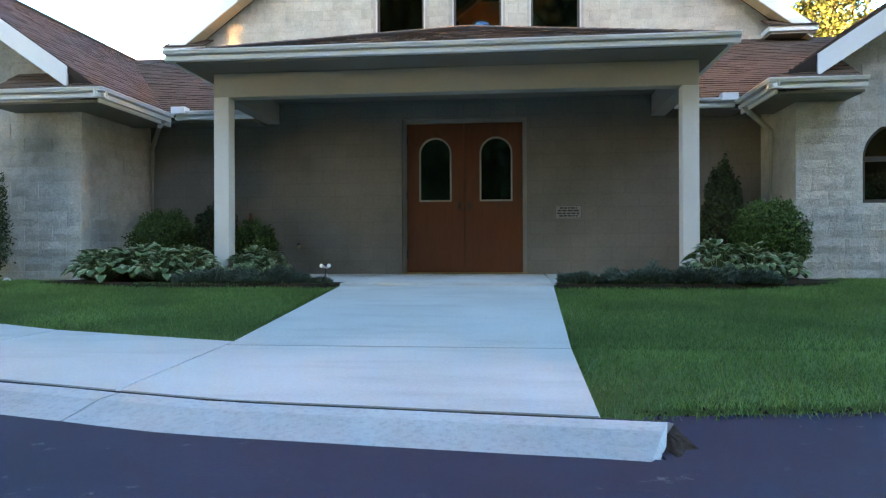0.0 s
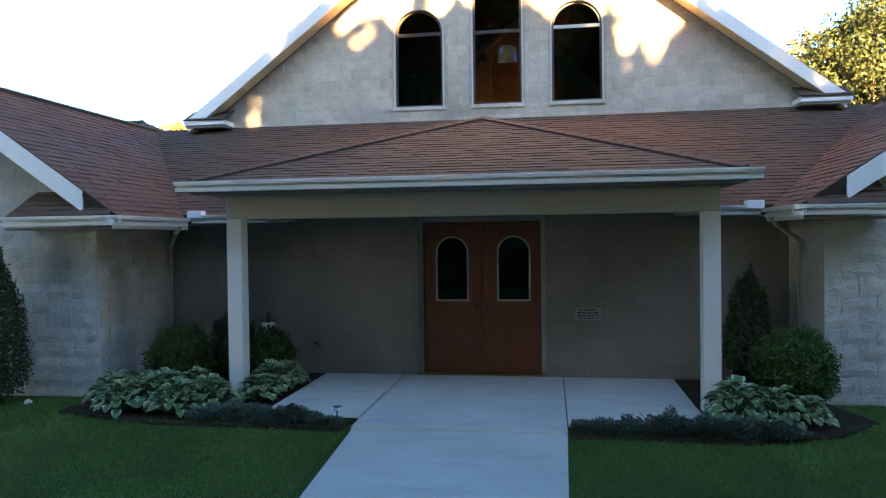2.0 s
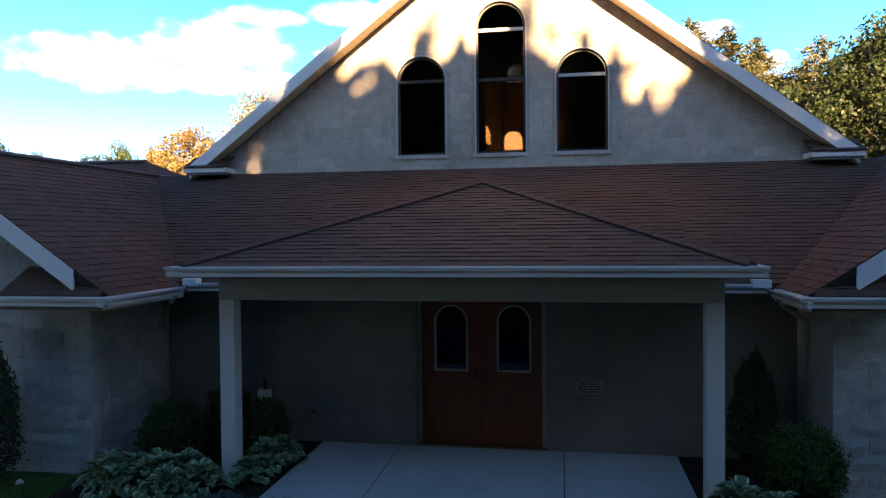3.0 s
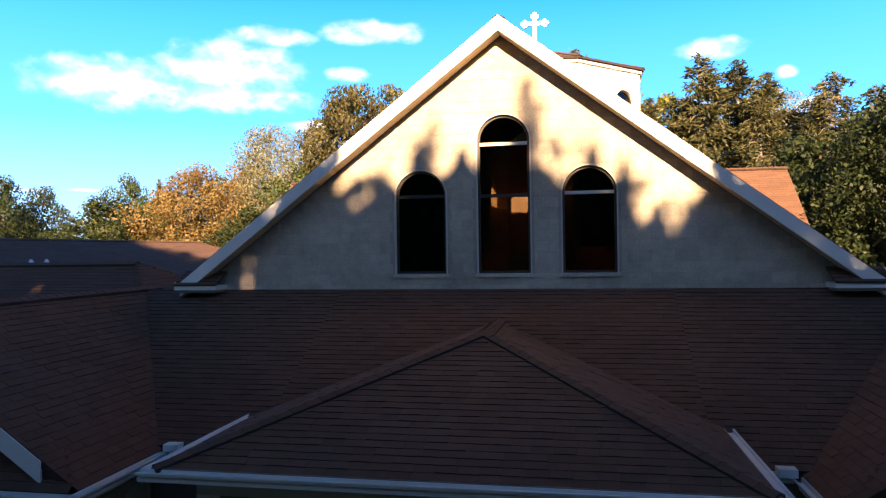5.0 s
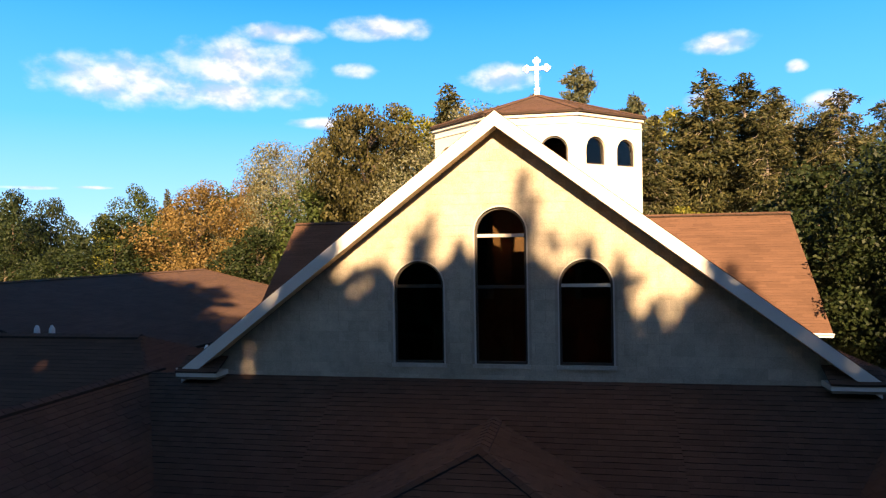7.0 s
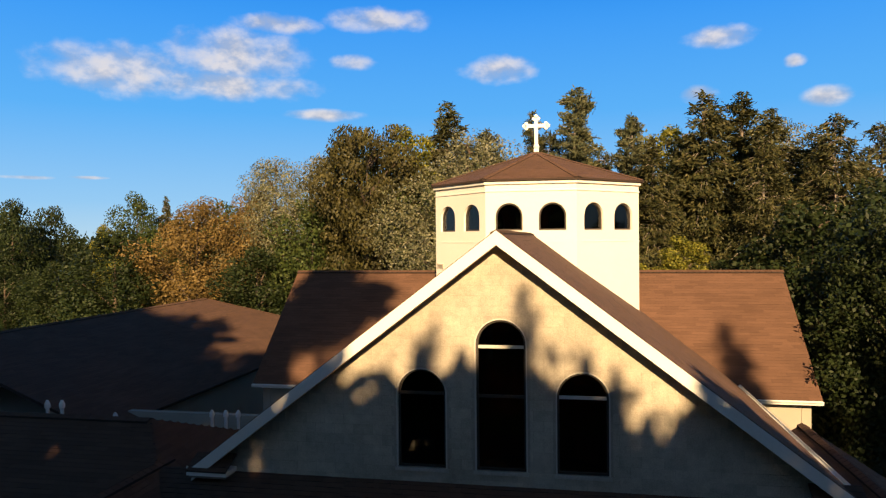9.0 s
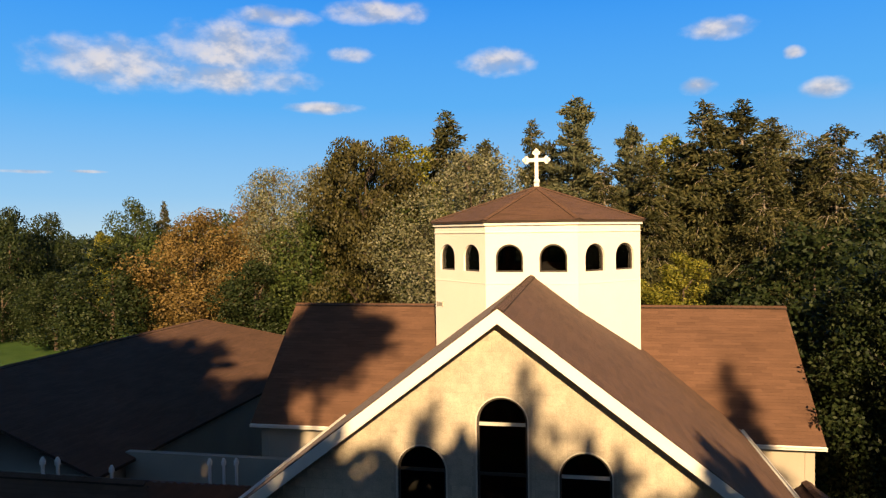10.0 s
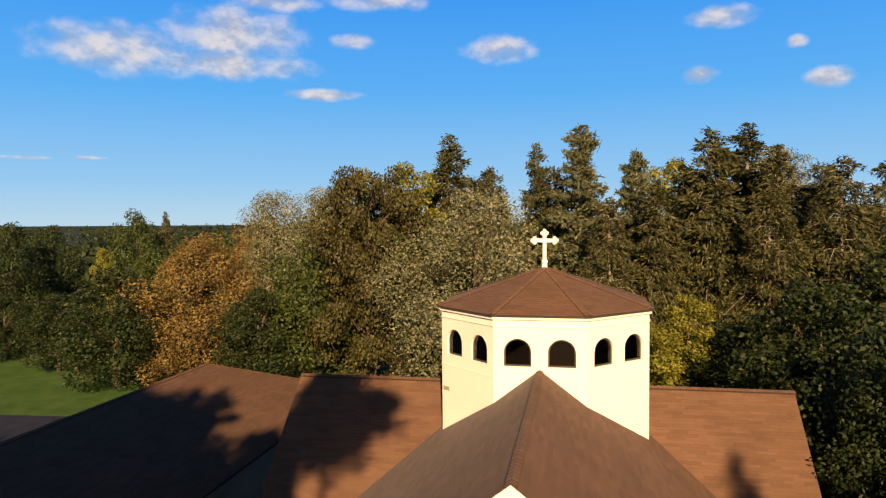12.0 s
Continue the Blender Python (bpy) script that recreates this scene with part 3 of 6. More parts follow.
# left wing: gable towards the drive
LX, LZ, LE, LEZ, LY = -7.35, 4.45, -4.42, 2.40, -1.80  # ridge x and z, eave x and z, front wall
RX, RZ, RE, REZ, RY = 7.00, 4.45, 3.92, 2.40, -1.28
for side, ridge_x, ridge_z, eave_x, eave_z, wall_y, corner_x in ((-1, LX, LZ, LE, LEZ, LY, -5.0), (1, RX, RZ, RE, REZ, RY, 4.33)):
    slope = (ridge_z - eave_z) / abs(ridge_x - eave_x)
    far_x = 2 * ridge_x - eave_x
    far_wall = 2 * ridge_x - corner_x
    lo, hi = sorted((corner_x, far_wall))
    holes = [(5.14, 6.06, 0.94, 1.50, True)] if side > 0 else []
    roofline = lambda x, rx=ridge_x, rz=ridge_z, s=slope: rz - 0.14 - abs(x - rx) * s
    part("wing_front_wall", pierced(lo, hi, lambda x: -0.5, roofline, holes, wall_y + 0.006, wall_y + 0.3, (ridge_x,)), MORTAR, church)
    part("wing_side_wall", boxes((min(corner_x, corner_x - side * -0.28), max(corner_x, corner_x - side * -0.28), wall_y + 0.302, 0.0, -0.5, 2.34)), MORTAR, church)
    rake = wall_y - 0.42
    back = 9.0 if side > 0 else 4.0
    for e in (eave_x, far_x):
        cs = [(e, rake, eave_z), (e, back, eave_z), (ridge_x, back, ridge_z), (ridge_x, rake, ridge_z)]
        if (e < ridge_x):
            cs = [cs[1], cs[0], cs[3], cs[2]]
        roof_slope(church, cs, name="wing_roof")
        # white rake board with the tan soffit behind it
        k = 0.165 if e == eave_x else 0.0
        a = Vector((e + (ridge_x - e) * k, rake - 0.015, eave_z + (ridge_z - eave_z) * k - 0.01))
        bar_bm = bmesh.new()
        b = Vector((ridge_x, rake - 0.015, ridge_z - 0.01))
        hexa(bar_bm, [a, b, b - Vector((0, 0, 0.27)), a - Vector((0, 0, 0.27)), a + Vector((0, 0.03, 0)), b + Vector((0, 0.03, 0)), b + Vector((0, 0.03, -0.27)), a + Vector((0, 0.03, -0.27))])
        part("rake_board", bar_bm, WHITE, church)
        if e == eave_x:
            fill = bmesh.new()
            x_k, z_k = e + (ridge_x - e) * 0.19, eave_z + (ridge_z - eave_z) * 0.19
            hexa(fill, [(e + side * 0.02, rake + 0.02, eave_z - 0.01), (x_k, rake + 0.02, eave_z - 0.01), (x_k, rake + 0.02, z_k - 0.015), (e + side * 0.02, rake + 0.02, eave_z + 0.0), (e + side * 0.02, wall_y, eave_z - 0.01), (x_k, wall_y, eave_z - 0.01), (x_k, wall_y, z_k - 0.015), (e + side * 0.02, wall_y, eave_z + 0.0)])
            bmesh.ops.recalc_face_normals(fill, faces=fill.faces)
            part("rake_infill", fill, ROOF_DECK, church)
        sf = bmesh.new()
        a2, b2 = a + Vector((0, 0.016, -0.2)), b + Vector((0, 0.016, -0.2))
        hexa(sf, [a2, b2, b2 - Vector((0, 0, 0.02)), a2 - Vector((0, 0, 0.02)), a2 + Vector((0, 0.41, 0)), b2 + Vector((0, 0.41, 0)), b2 + Vector((0, 0.41, -0.02)), a2 + Vector((0, 0.41, -0.02))])
        part("rake_soffit", sf, SOFFIT, church)
    ridge_cap(church, (ridge_x, rake, ridge_z), (ridge_x, back, ridge_z))
    # eave box on the court side, and its return across the foot of the gable
    inner = -0.5
    end = -5.92 if side < 0 else 4.92
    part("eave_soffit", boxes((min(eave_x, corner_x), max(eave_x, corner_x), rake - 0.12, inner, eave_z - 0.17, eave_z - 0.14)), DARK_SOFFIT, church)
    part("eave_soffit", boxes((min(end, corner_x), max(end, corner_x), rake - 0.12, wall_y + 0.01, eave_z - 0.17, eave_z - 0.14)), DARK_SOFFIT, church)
    part("fascia", boxes((eave_x - 0.012 + (0.012 if side < 0 else -0.012), eave_x + 0.012 + (0.012 if side < 0 else -0.012), rake - 0.12, inner, eave_z - 0.165, eave_z - 0.012)), WHITE, church)
    gutter(church, (eave_x + side * -0.01, rake - 0.24, eave_z), (eave_x + side * -0.01, inner - 0.12, eave_z), out=(-side, 0, 0))
    gutter(church, (eave_x - side * 0.13, rake - 0.12, eave_z), (end, rake - 0.12, eave_z))
    hip = [(eave_x, rake - 0.12, eave_z + 0.005), (end, rake - 0.12, eave_z + 0.005), (end + side * -0.05, wall_y, eave_z + 0.36), (eave_x + side * 0.52, wall_y, eave_z + 0.36)]
    if side > 0:
        roof_slope(church, hip, name="return_roof", thick=0.03)
    else:
        roof_slope(church, [hip[1], hip[0], hip[3], hip[2]], name="return_roof", thick=0.03)
    # downspout in the inner corner
    ds = bmesh.new()
    cx = corner_x - side * 0.07
    dy = -0.07 if side < 0 else -0.6
    tube(ds, [(eave_x + side * -0.05, inner - 0.25, eave_z - 0.1), (eave_x + side * 0.0, inner - 0.3, eave_z - 0.2), (cx, dy, eave_z - 0.42), (cx, dy, eave_z - 0.55), (cx, dy, 0.1), (cx - side * 0.02, dy - 0.08, -0.05)], 0.036, 8)
    part("downspout", ds, SPOUT, church)
    part("splash_box", soft_box(eave_x - side * 0.20 - 0.11, eave_x - side * 0.20 + 0.11, inner - 0.15, inner + 0.02, eave_z + 0.01, eave_z + 0.115, 0.012), WHITE, church, "white overflow box in the valley gutter")

# arched window in the right wing
arched_window(church, 5.14, 6.06, 0.94, 1.50, RY, bars=((1.5, BRONZE),))

# low roof in front of the gable
SHED = lambda y: 2.45 + 0.49 * (y + 0.5)
for x0, x1, y0 in ((-7.2, -3.1, -0.5), (-3.1, 3.0, 0.02), (3.0, 6.9, -0.5)):
    roof_slope(church, [(x0, y0, SHED(y0)), (x1, y0, SHED(y0)), (x1, 3.52, SHED(3.52)), (x0, 3.52, SHED(3.52))], name="front_roof", rng=random.Random(3))
for x0, x1 in ((-4.42, -3.1), (3.0, 3.92)):
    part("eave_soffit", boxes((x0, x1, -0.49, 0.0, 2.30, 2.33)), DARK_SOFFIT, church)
gutter(church, (-4.3, -0.5, 2.45), (-3.1, -0.5, 2.45))
gutter(church, (3.0, -0.5, 2.45), (3.8, -0.5, 2.45))

# porch
PX0, PX1, PYF, PZ = -3.30, 3.14, -2.45, 2.78
AP, APB = Vector((0, 0.62, 3.93)), Vector((0, 2.50, 3.93))
for x in (-2.98, 2.88):
    part("porch_column", soft_box(x - 0.10, x + 0.10, -1.95, -1.75, -0.02, 2.34, 0.012), PORCH_PAINT, church)
part("porch_beam", soft_box(-3.08, 2.98, -1.95, -1.752, 2.335, 2.64, 0.01), STUCCO, church)
for x in (-2.98, 2.88):
    part("porch_beam", boxes((x - 0.10, x + 0.10, -1.75, 0.0, 2.335, 2.64)), STUCCO, church)
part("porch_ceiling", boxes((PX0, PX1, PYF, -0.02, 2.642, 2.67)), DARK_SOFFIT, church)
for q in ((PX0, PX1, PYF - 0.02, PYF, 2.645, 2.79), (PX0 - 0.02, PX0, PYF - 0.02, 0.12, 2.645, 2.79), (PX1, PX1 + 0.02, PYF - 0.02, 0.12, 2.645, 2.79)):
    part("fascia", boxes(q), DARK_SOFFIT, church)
gutter(church, (PX0 - 0.14, PYF - 0.02, PZ), (PX1 + 0.14, PYF - 0.02, PZ))
gutter(church, (PX0 - 0.02, PYF - 0.02, PZ), (PX0 - 0.02, 0.15, PZ), out=(-1, 0, 0))
gutter(church, (PX1 + 0.02, PYF - 0.02, PZ), (PX1 + 0.02, 0.15, PZ), out=(1, 0, 0))
yb = 0.2  # where the porch eave runs into the low roof
porch_front = roof_slope(church, [(PX0, PYF, PZ), (PX1, PYF, PZ), AP], pieces=True, name="porch_roof", thick=0.02)
roof_slope(church, [(PX0, yb, PZ), (PX0, PYF, PZ), AP, APB], name="porch_roof", thick=0.02)
roof_slope(church, [(PX1, PYF, PZ), (PX1, yb, PZ), APB, AP], name="porch_roof", thick=0.02)
ridge_cap(church, (PX0, PYF, PZ + 0.03), AP + Vector((0, 0, 0.03)), 0.2, name="hip_cap", drop=0.035)
ridge_cap(church, (PX1, PYF, PZ + 0.03), AP + Vector((0, 0, 0.03)), 0.2, name="hip_cap", drop=0.035)
ridge_cap(church, AP, APB, 0.26)

# main gable
GY, HX, EZ, RIDGE = 3.50, 6.30, 4.58, 9.36
GS = (RIDGE - EZ) / HX
WINDOWS = [(-2.03, -1.06, 4.70, 6.16, True), (-0.46, 0.51, 4.70, 7.15, True), (1.09, 2.06, 4.70, 6.16, True)]
part("gable_wall", pierced(-5.7, 5.65, lambda x: 4.0, lambda x: RIDGE - 0.28 - abs(x) * GS, WINDOWS, GY + 0.003, GY + 0.3, (0.0,)), GABLE_MORTAR, church)
for (x0, x1, sill, spring, _), bars, mt in zip(WINDOWS, (((6.16, BRONZE),), ((7.10, PORCH_PAINT), (6.14, BRONZE)), ((6.16, PORCH_PAINT),)), (BRONZE, BRONZE, BRONZE)):
    arched_window(church, x0, x1, sill, spring, GY, bars=bars, frame_mat=mt, trim=PORCH_PAINT)
    part("sill", boxes((x0 - 0.05, x1 + 0.05, GY - 0.045, GY + 0.05, sill - 0.07, sill)), MORTAR, church)
FY = 3.12
for s in (-1, 1):
    e = s * HX
    at = lambda x, y: (s * x, y, RIDGE - x * GS)
    cs = [at(HX, FY), at(HX, 26.0), at(3.48, 26.0), at(3.48, 15.0), at(1.46, 12.95), at(0, 12.95), at(0, FY)]
    roof_slope(church, cs if s > 0 else [cs[1], cs[0]] + cs[:1:-1], 0.62, 0.145, name="nave_roof")
    cs = [at(3.48, 20.0), at(3.48, 26.0), at(0, 26.0), at(0, 20.0)]
    roof_slope(church, cs if s > 0 else [cs[1], cs[0], cs[3], cs[2]], 0.93, 0.145, name="nave_roof")
    a, b = Vector((e, FY - 0.02, EZ - 0.01)), Vector((0, FY - 0.02, RIDGE - 0.01))
    d = Vector((0, 0, -0.27))
    bm = bmesh.new()
    hexa(bm, [a, b, b + d, a + d, a + Vector((0, 0.035, 0)), b + Vector((0, 0.035, 0)), b + d + Vector((0, 0.035, 0)), a + d + Vector((0, 0.035, 0))])
    part("rake_board", bm, WHITE, church)
    # slatted soffit under the rake
    n = 60
    back_board = bmesh.new()
    o, t = Vector((0, 0.036, -0.25)), Vector((0, 0.40, -0.25))
    hexa(back_board, [a + o, b + o, b + o + Vector((0, 0, 0.02)), a + o + Vector((0, 0, 0.02)), a + t, b + t, b + t + Vector((0, 0, 0.02)), a + t + Vector((0, 0, 0.02))])
    soffit = part("rake_soffit", back_board, SOFFIT, church)
    slat = None
    for i in range(n):
        p, q = Vector((0, 0, 0)), (b - a) * (0.86 / n)
        if slat is None:
            bm = bmesh.new()
            hexa(bm, [p, q, q + Vector((0, 0, -0.014)), p + Vector((0, 0, -0.014)), p + Vector((0, 0.34, 0)), q + Vector((0, 0.34, 0)), q + Vector((0, 0.34, -0.014)), p + Vector((0, 0.34, -0.014))])
            one = slat = part("slat", bm, SOFFIT, soffit)
        else:
            one = new("slat", slat.data)
            one.parent = soffit
        one.matrix_local = Matrix.Translation(a + (b - a) * (i / n) + Vector((0, 0.037, -0.252)))
    # boxed eave return at the foot of the rake
    x_in, x_out = s * 5.5, s * (HX + 0.08)
    part("eave_return", boxes((min(x_in, x_out), max(x_in, x_out), FY - 0.08, GY + 0.05, EZ - 0.15, EZ - 0.06)), WHITE, church)
    part("eave_soffit", boxes((min(x_in, x_out) + 0.03, max(x_in, x_out) - 0.03, FY - 0.05, GY + 0.0, EZ - 0.20, EZ - 0.152)), DARK_SOFFIT, church)
    hipr = [(x_out, FY - 0.1, EZ - 0.05), (x_in, FY - 0.1, EZ - 0.05), (x_in, GY, EZ + 0.20), (x_out, GY, EZ + 0.20)]
    roof_slope(church, hipr if s < 0 else [hipr[1], hipr[0], hipr[3], hipr[2]], name="return_roof", thick=0.02)
    part("nave_side_wall", boxes((min(s * 5.58, s * 5.3), max(s * 5.58, s * 5.3), GY + 0.302, 26.0, -0.4, EZ - 0.1)), STUCCO, church)
    gutter(church, (e, FY, EZ), (e, 13.2, EZ), out=(s, 0, 0))
ridge_cap(church, (0, FY + 0.02, RIDGE - 0.03), (0, 13.0, RIDGE - 0.03), 0.24)

# transepts
TY, TZ, TE, TEZ = 17.4, 7.92, 13.1, 4.15
for x0, x1 in ((3.42, 8.78), (-9.85, -3.42)):
    roof_slope(church, [(x0, TE, TEZ), (x1, TE, TEZ), (x1, TY, TZ), (x0, TY, TZ)], 0.62, name="transept_roof")
    roof_slope(church, [(x1, 2 * TY - TE, TEZ), (x0, 2 * TY - TE, TEZ), (x0, TY, TZ), (x1, TY, TZ)], 0.93, name="transept_roof")
    ridge_cap(church, (x0, TY, TZ), (x1, TY, TZ), 0.28)
    xe = x1 - 0.35 if x1 > 0 else x0 + 0.35
    bm = bmesh.new()
    for a, b in ((TE + 0.4, TY), (TY, 2 * TY - TE - 0.4)):
        za, zb = (TZ - abs(v - TY) * (TZ - TEZ) / (TY - TE) - 0.12 for v in (a, b))
        hexa(bm, [(xe - 0.14, a, -0.4), (xe - 0.14, b, -0.4), (xe - 0.14, b, zb), (xe - 0.14, a, za), (xe + 0.14, a, -0.4), (xe + 0.14, b, -0.4), (xe + 0.14, b, zb), (xe + 0.14, a, za)])
    part("transept_end_wall", bm, STUCCO, church)
    part("transept_wall", boxes((x0 if x0 > 0 else x0 + 0.5, x1 - 0.5 if x1 > 0 else x1, TE + 0.4, TE + 0.7, -0.4, TEZ + 0.2)), STUCCO, church)
    ga, gb = ((6.2, x1) if x1 > 0 else (x0, -6.2))
    gutter(church, (ga, TE, TEZ), (gb, TE, TEZ))
    part("eave_soffit", boxes((ga, gb, TE + 0.01, TE + 0.4, TEZ - 0.13, TEZ - 0.105)), WHITE, church)

# lantern tower over the crossing
TC, AP8, TT = Vector((0, 16.45, 0)), 3.55, 11.12
FACE = 2 * AP8 * math.tan(math.pi / 8)
for k in range(8):
    m = Matrix.Translation(TC) @ Matrix.Rotation(k * math.pi / 4, 4, "Z") @ Matrix.Translation((0, -AP8, 0))
    hole = [(-1.14, -0.26, 9.45, 9.91, True), (0.26, 1.14, 9.45, 9.91, True)]
    foot = (lambda x: RIDGE - 0.3 - abs(x) * GS) if k in (0, 4) else (lambda x: 5.2)
    w = part("tower_wall", pierced(-FACE / 2, FACE / 2, foot, lambda x: TT - 0.06, hole, 0.0, 0.25, (0.0,)), CREAM, church)
    w.matrix_local = m
    if 1 < k < 7:
        q = part("lantern_lining", pierced(-FACE / 2 + 0.11, FACE / 2 - 0.11, lambda x: 0.0, lambda x: TT - 0.1, hole, 0.252, 0.30), INNER_WOOD, church)
        q.matrix_local = m
    for h in hole:
        arched_window(church, h[0], h[1], h[2], h[3], 0.03, m, w=0.05)
    for z, d in ((10.72, 0.03), (9.06, 0.012)):
        t = part("tower_band", boxes((-FACE / 2 - d * 0.4, FACE / 2 + d * 0.4, -d, 0.0, z, z + 0.035)), CREAM, church)
        t.matrix_local = m
    c = part("tower_cornice", boxes((-FACE / 2 - 0.03, FACE / 2 + 0.03, -0.075, 0.1, TT - 0.16, TT - 0.06)), CREAM, church)
    c.matrix_local = m
    lift = AP8 + 0.14
    half = lift * math.tan(math.pi / 8)
    rot = Matrix.Translation(TC) @ Matrix.Rotation(k * math.pi / 4, 4, "Z")
    e0, e1, tip = rot @ Vector((-half, -lift, TT)), rot @ Vector((half, -lift, TT)), TC + Vector((0, 0, TT + 1.27))
    roof_slope(church, [e0, e1, tip], 0.4, 0.145, name="tower_roof", thick=0.06)
    ridge_cap(church, e1 + Vector((0, 0, 0.035)), tip - (tip - e1) * 0.02 + Vector((0, 0, 0.035)), 0.24, 0.22, name="hip_cap", drop=0.035)

# small grille low on one face of the tower
grille = part("grille", boxes((-1.34, -1.02, -0.03, -0.001, 8.16, 8.19), (-1.34, -1.02, -0.03, -0.001, 8.21, 8.24), (-1.34, -1.02, -0.03, -0.001, 8.26, 8.29), (-1.36, -1.34, -0.034, -0.001, 8.13, 8.32), (-1.02, -1.0, -0.034, -0.001, 8.13, 8.32)), SPOUT, church, "beige metal grille on the tower")
grille.matrix_local = Matrix.Translation(TC) @ Matrix.Rotation(-math.pi / 4, 4, "Z") @ Matrix.Translation((0, -AP8, 0))

# budded cross on the tower
CX = Vector((0, 16.45, TT + 1.24))
bm = bmesh.new()
box(bm, -0.09, 0.09, -0.09, 0.09, 0.0, 0.16)
bmesh.ops.create_icosphere(bm, subdivisions=2, radius=0.12, matrix=Matrix.Translation((0, 0, 0.24)))
box(bm, -0.065, 0.065, -0.05, 0.05, 0.3, 1.28)
box(bm, -0.36, 0.36, -0.049, 0.049, 0.95, 1.08)
for x, z, dx, dz in ((-0.36, 1.015, -1, 0), (0.36, 1.015, 1, 0), (0, 1.28, 0, 1)):
    for ox, oz in ((dx * 0.08, dz * 0.08), (dz * 0.075, abs(dx) * 0.075), (-dz * 0.075, -abs(dx) * 0.075)):
        bmesh.ops.create_cone(bm, cap_ends=True, segments=14, radius1=0.072, radius2=0.072, depth=0.11, matrix=Matrix.Translation((x + ox, 0, z + oz)) @ Matrix.Rotation(math.pi / 2, 4, "X"))
cross = part("tower_cross", bm, WHITE, church, "white budded metal cross")
cross.matrix_local = Matrix.Translation(CX)

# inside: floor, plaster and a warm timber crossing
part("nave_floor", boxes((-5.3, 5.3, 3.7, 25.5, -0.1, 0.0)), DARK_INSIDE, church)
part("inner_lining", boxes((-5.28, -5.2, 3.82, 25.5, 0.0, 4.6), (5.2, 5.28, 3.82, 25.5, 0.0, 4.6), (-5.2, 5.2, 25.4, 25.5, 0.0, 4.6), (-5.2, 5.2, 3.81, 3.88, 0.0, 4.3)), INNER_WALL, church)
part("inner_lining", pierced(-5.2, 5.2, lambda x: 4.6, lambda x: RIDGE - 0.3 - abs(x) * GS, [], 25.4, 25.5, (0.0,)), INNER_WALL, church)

# west ranges behind the left wing
roof_slope(church, [(-22.0, 0.8, 2.6), (-5.2, 0.8, 2.6), (-8.6, 5.2, 4.94), (-22.0, 5.2, 4.94)], 0.62, name="office_roof")
roof_slope(church, [(-5.2, 10.6, 2.9), (-22.0, 10.6, 2.9), (-22.0, 5.2, 4.94), (-8.6, 5.2, 4.94)], 0.62, name="office_roof")
roof_slope(church, [(-5.2, 0.8, 2.6), (-5.2, 10.6, 2.9), (-8.6, 5.2, 4.94)], 0.62, name="office_roof")
ridge_cap(church, (-8.6, 5.2, 4.94), (-22.0, 5.2, 4.94), 0.28)
part("office_wall", boxes((-21.6, -5.6, 10.1, 10.3, -0.4, 3.0), (-21.6, -21.4, 1.2, 10.1, -0.4, 3.0)), STUCCO, church)
roof_slope(church, [(-13.6, 10.0, 3.1), (-13.6, 34.8, 3.1), (-20.3, 28.3, 5.8), (-20.3, 10.0, 5.8)], 0.62, name="hall_roof")
roof_slope(church, [(-27.0, 34.8, 3.1), (-27.0, 10.0, 3.1), (-20.3, 10.0, 5.8), (-20.3, 28.3, 5.8)], 0.93, name="hall_roof")
roof_slope(church, [(-13.6, 34.8, 3.1), (-27.0, 34.8, 3.1), (-20.3, 28.3, 5.8)], 0.93, name="hall_roof")
ridge_cap(church, (-20.3, 10.0, 5.8), (-20.3, 28.3, 5.8), 0.28)
ridge_cap(church, (-20.3, 28.3, 5.8), (-13.6, 34.8, 3.1), 0.28, name="hip_cap")
part("hall_wall", boxes((-26.5, -14.1, 10.3, 34.3, -0.4, 3.05)), STUCCO, church)
part("link_wall", boxes((-14.0, -5.6, 12.0, 12.25, -0.4, 3.3)), STUCCO, church)
for x, y, z, h in ((-9.35, 9.4, 3.28, 0.85), (-8.98, 9.55, 3.22, 0.88), (-8.65, 9.7, 3.17, 0.9), (-12.28, 6.2, 4.5, 0.55), (-11.88, 6.25, 4.5, 0.55), (-11.3, 7.6, 4.0, 0.42)):
    bm = bmesh.new()
    tube(bm, [(x, y, z), (x, y, z + h - 0.22), (x, y, z + h - 0.2), (x, y, z + h - 0.1), (x, y, z + h)], [0.045, 0.045, 0.075, 0.075, 0.03], 12)
    part("vent_pipe", bm, PVC, church)

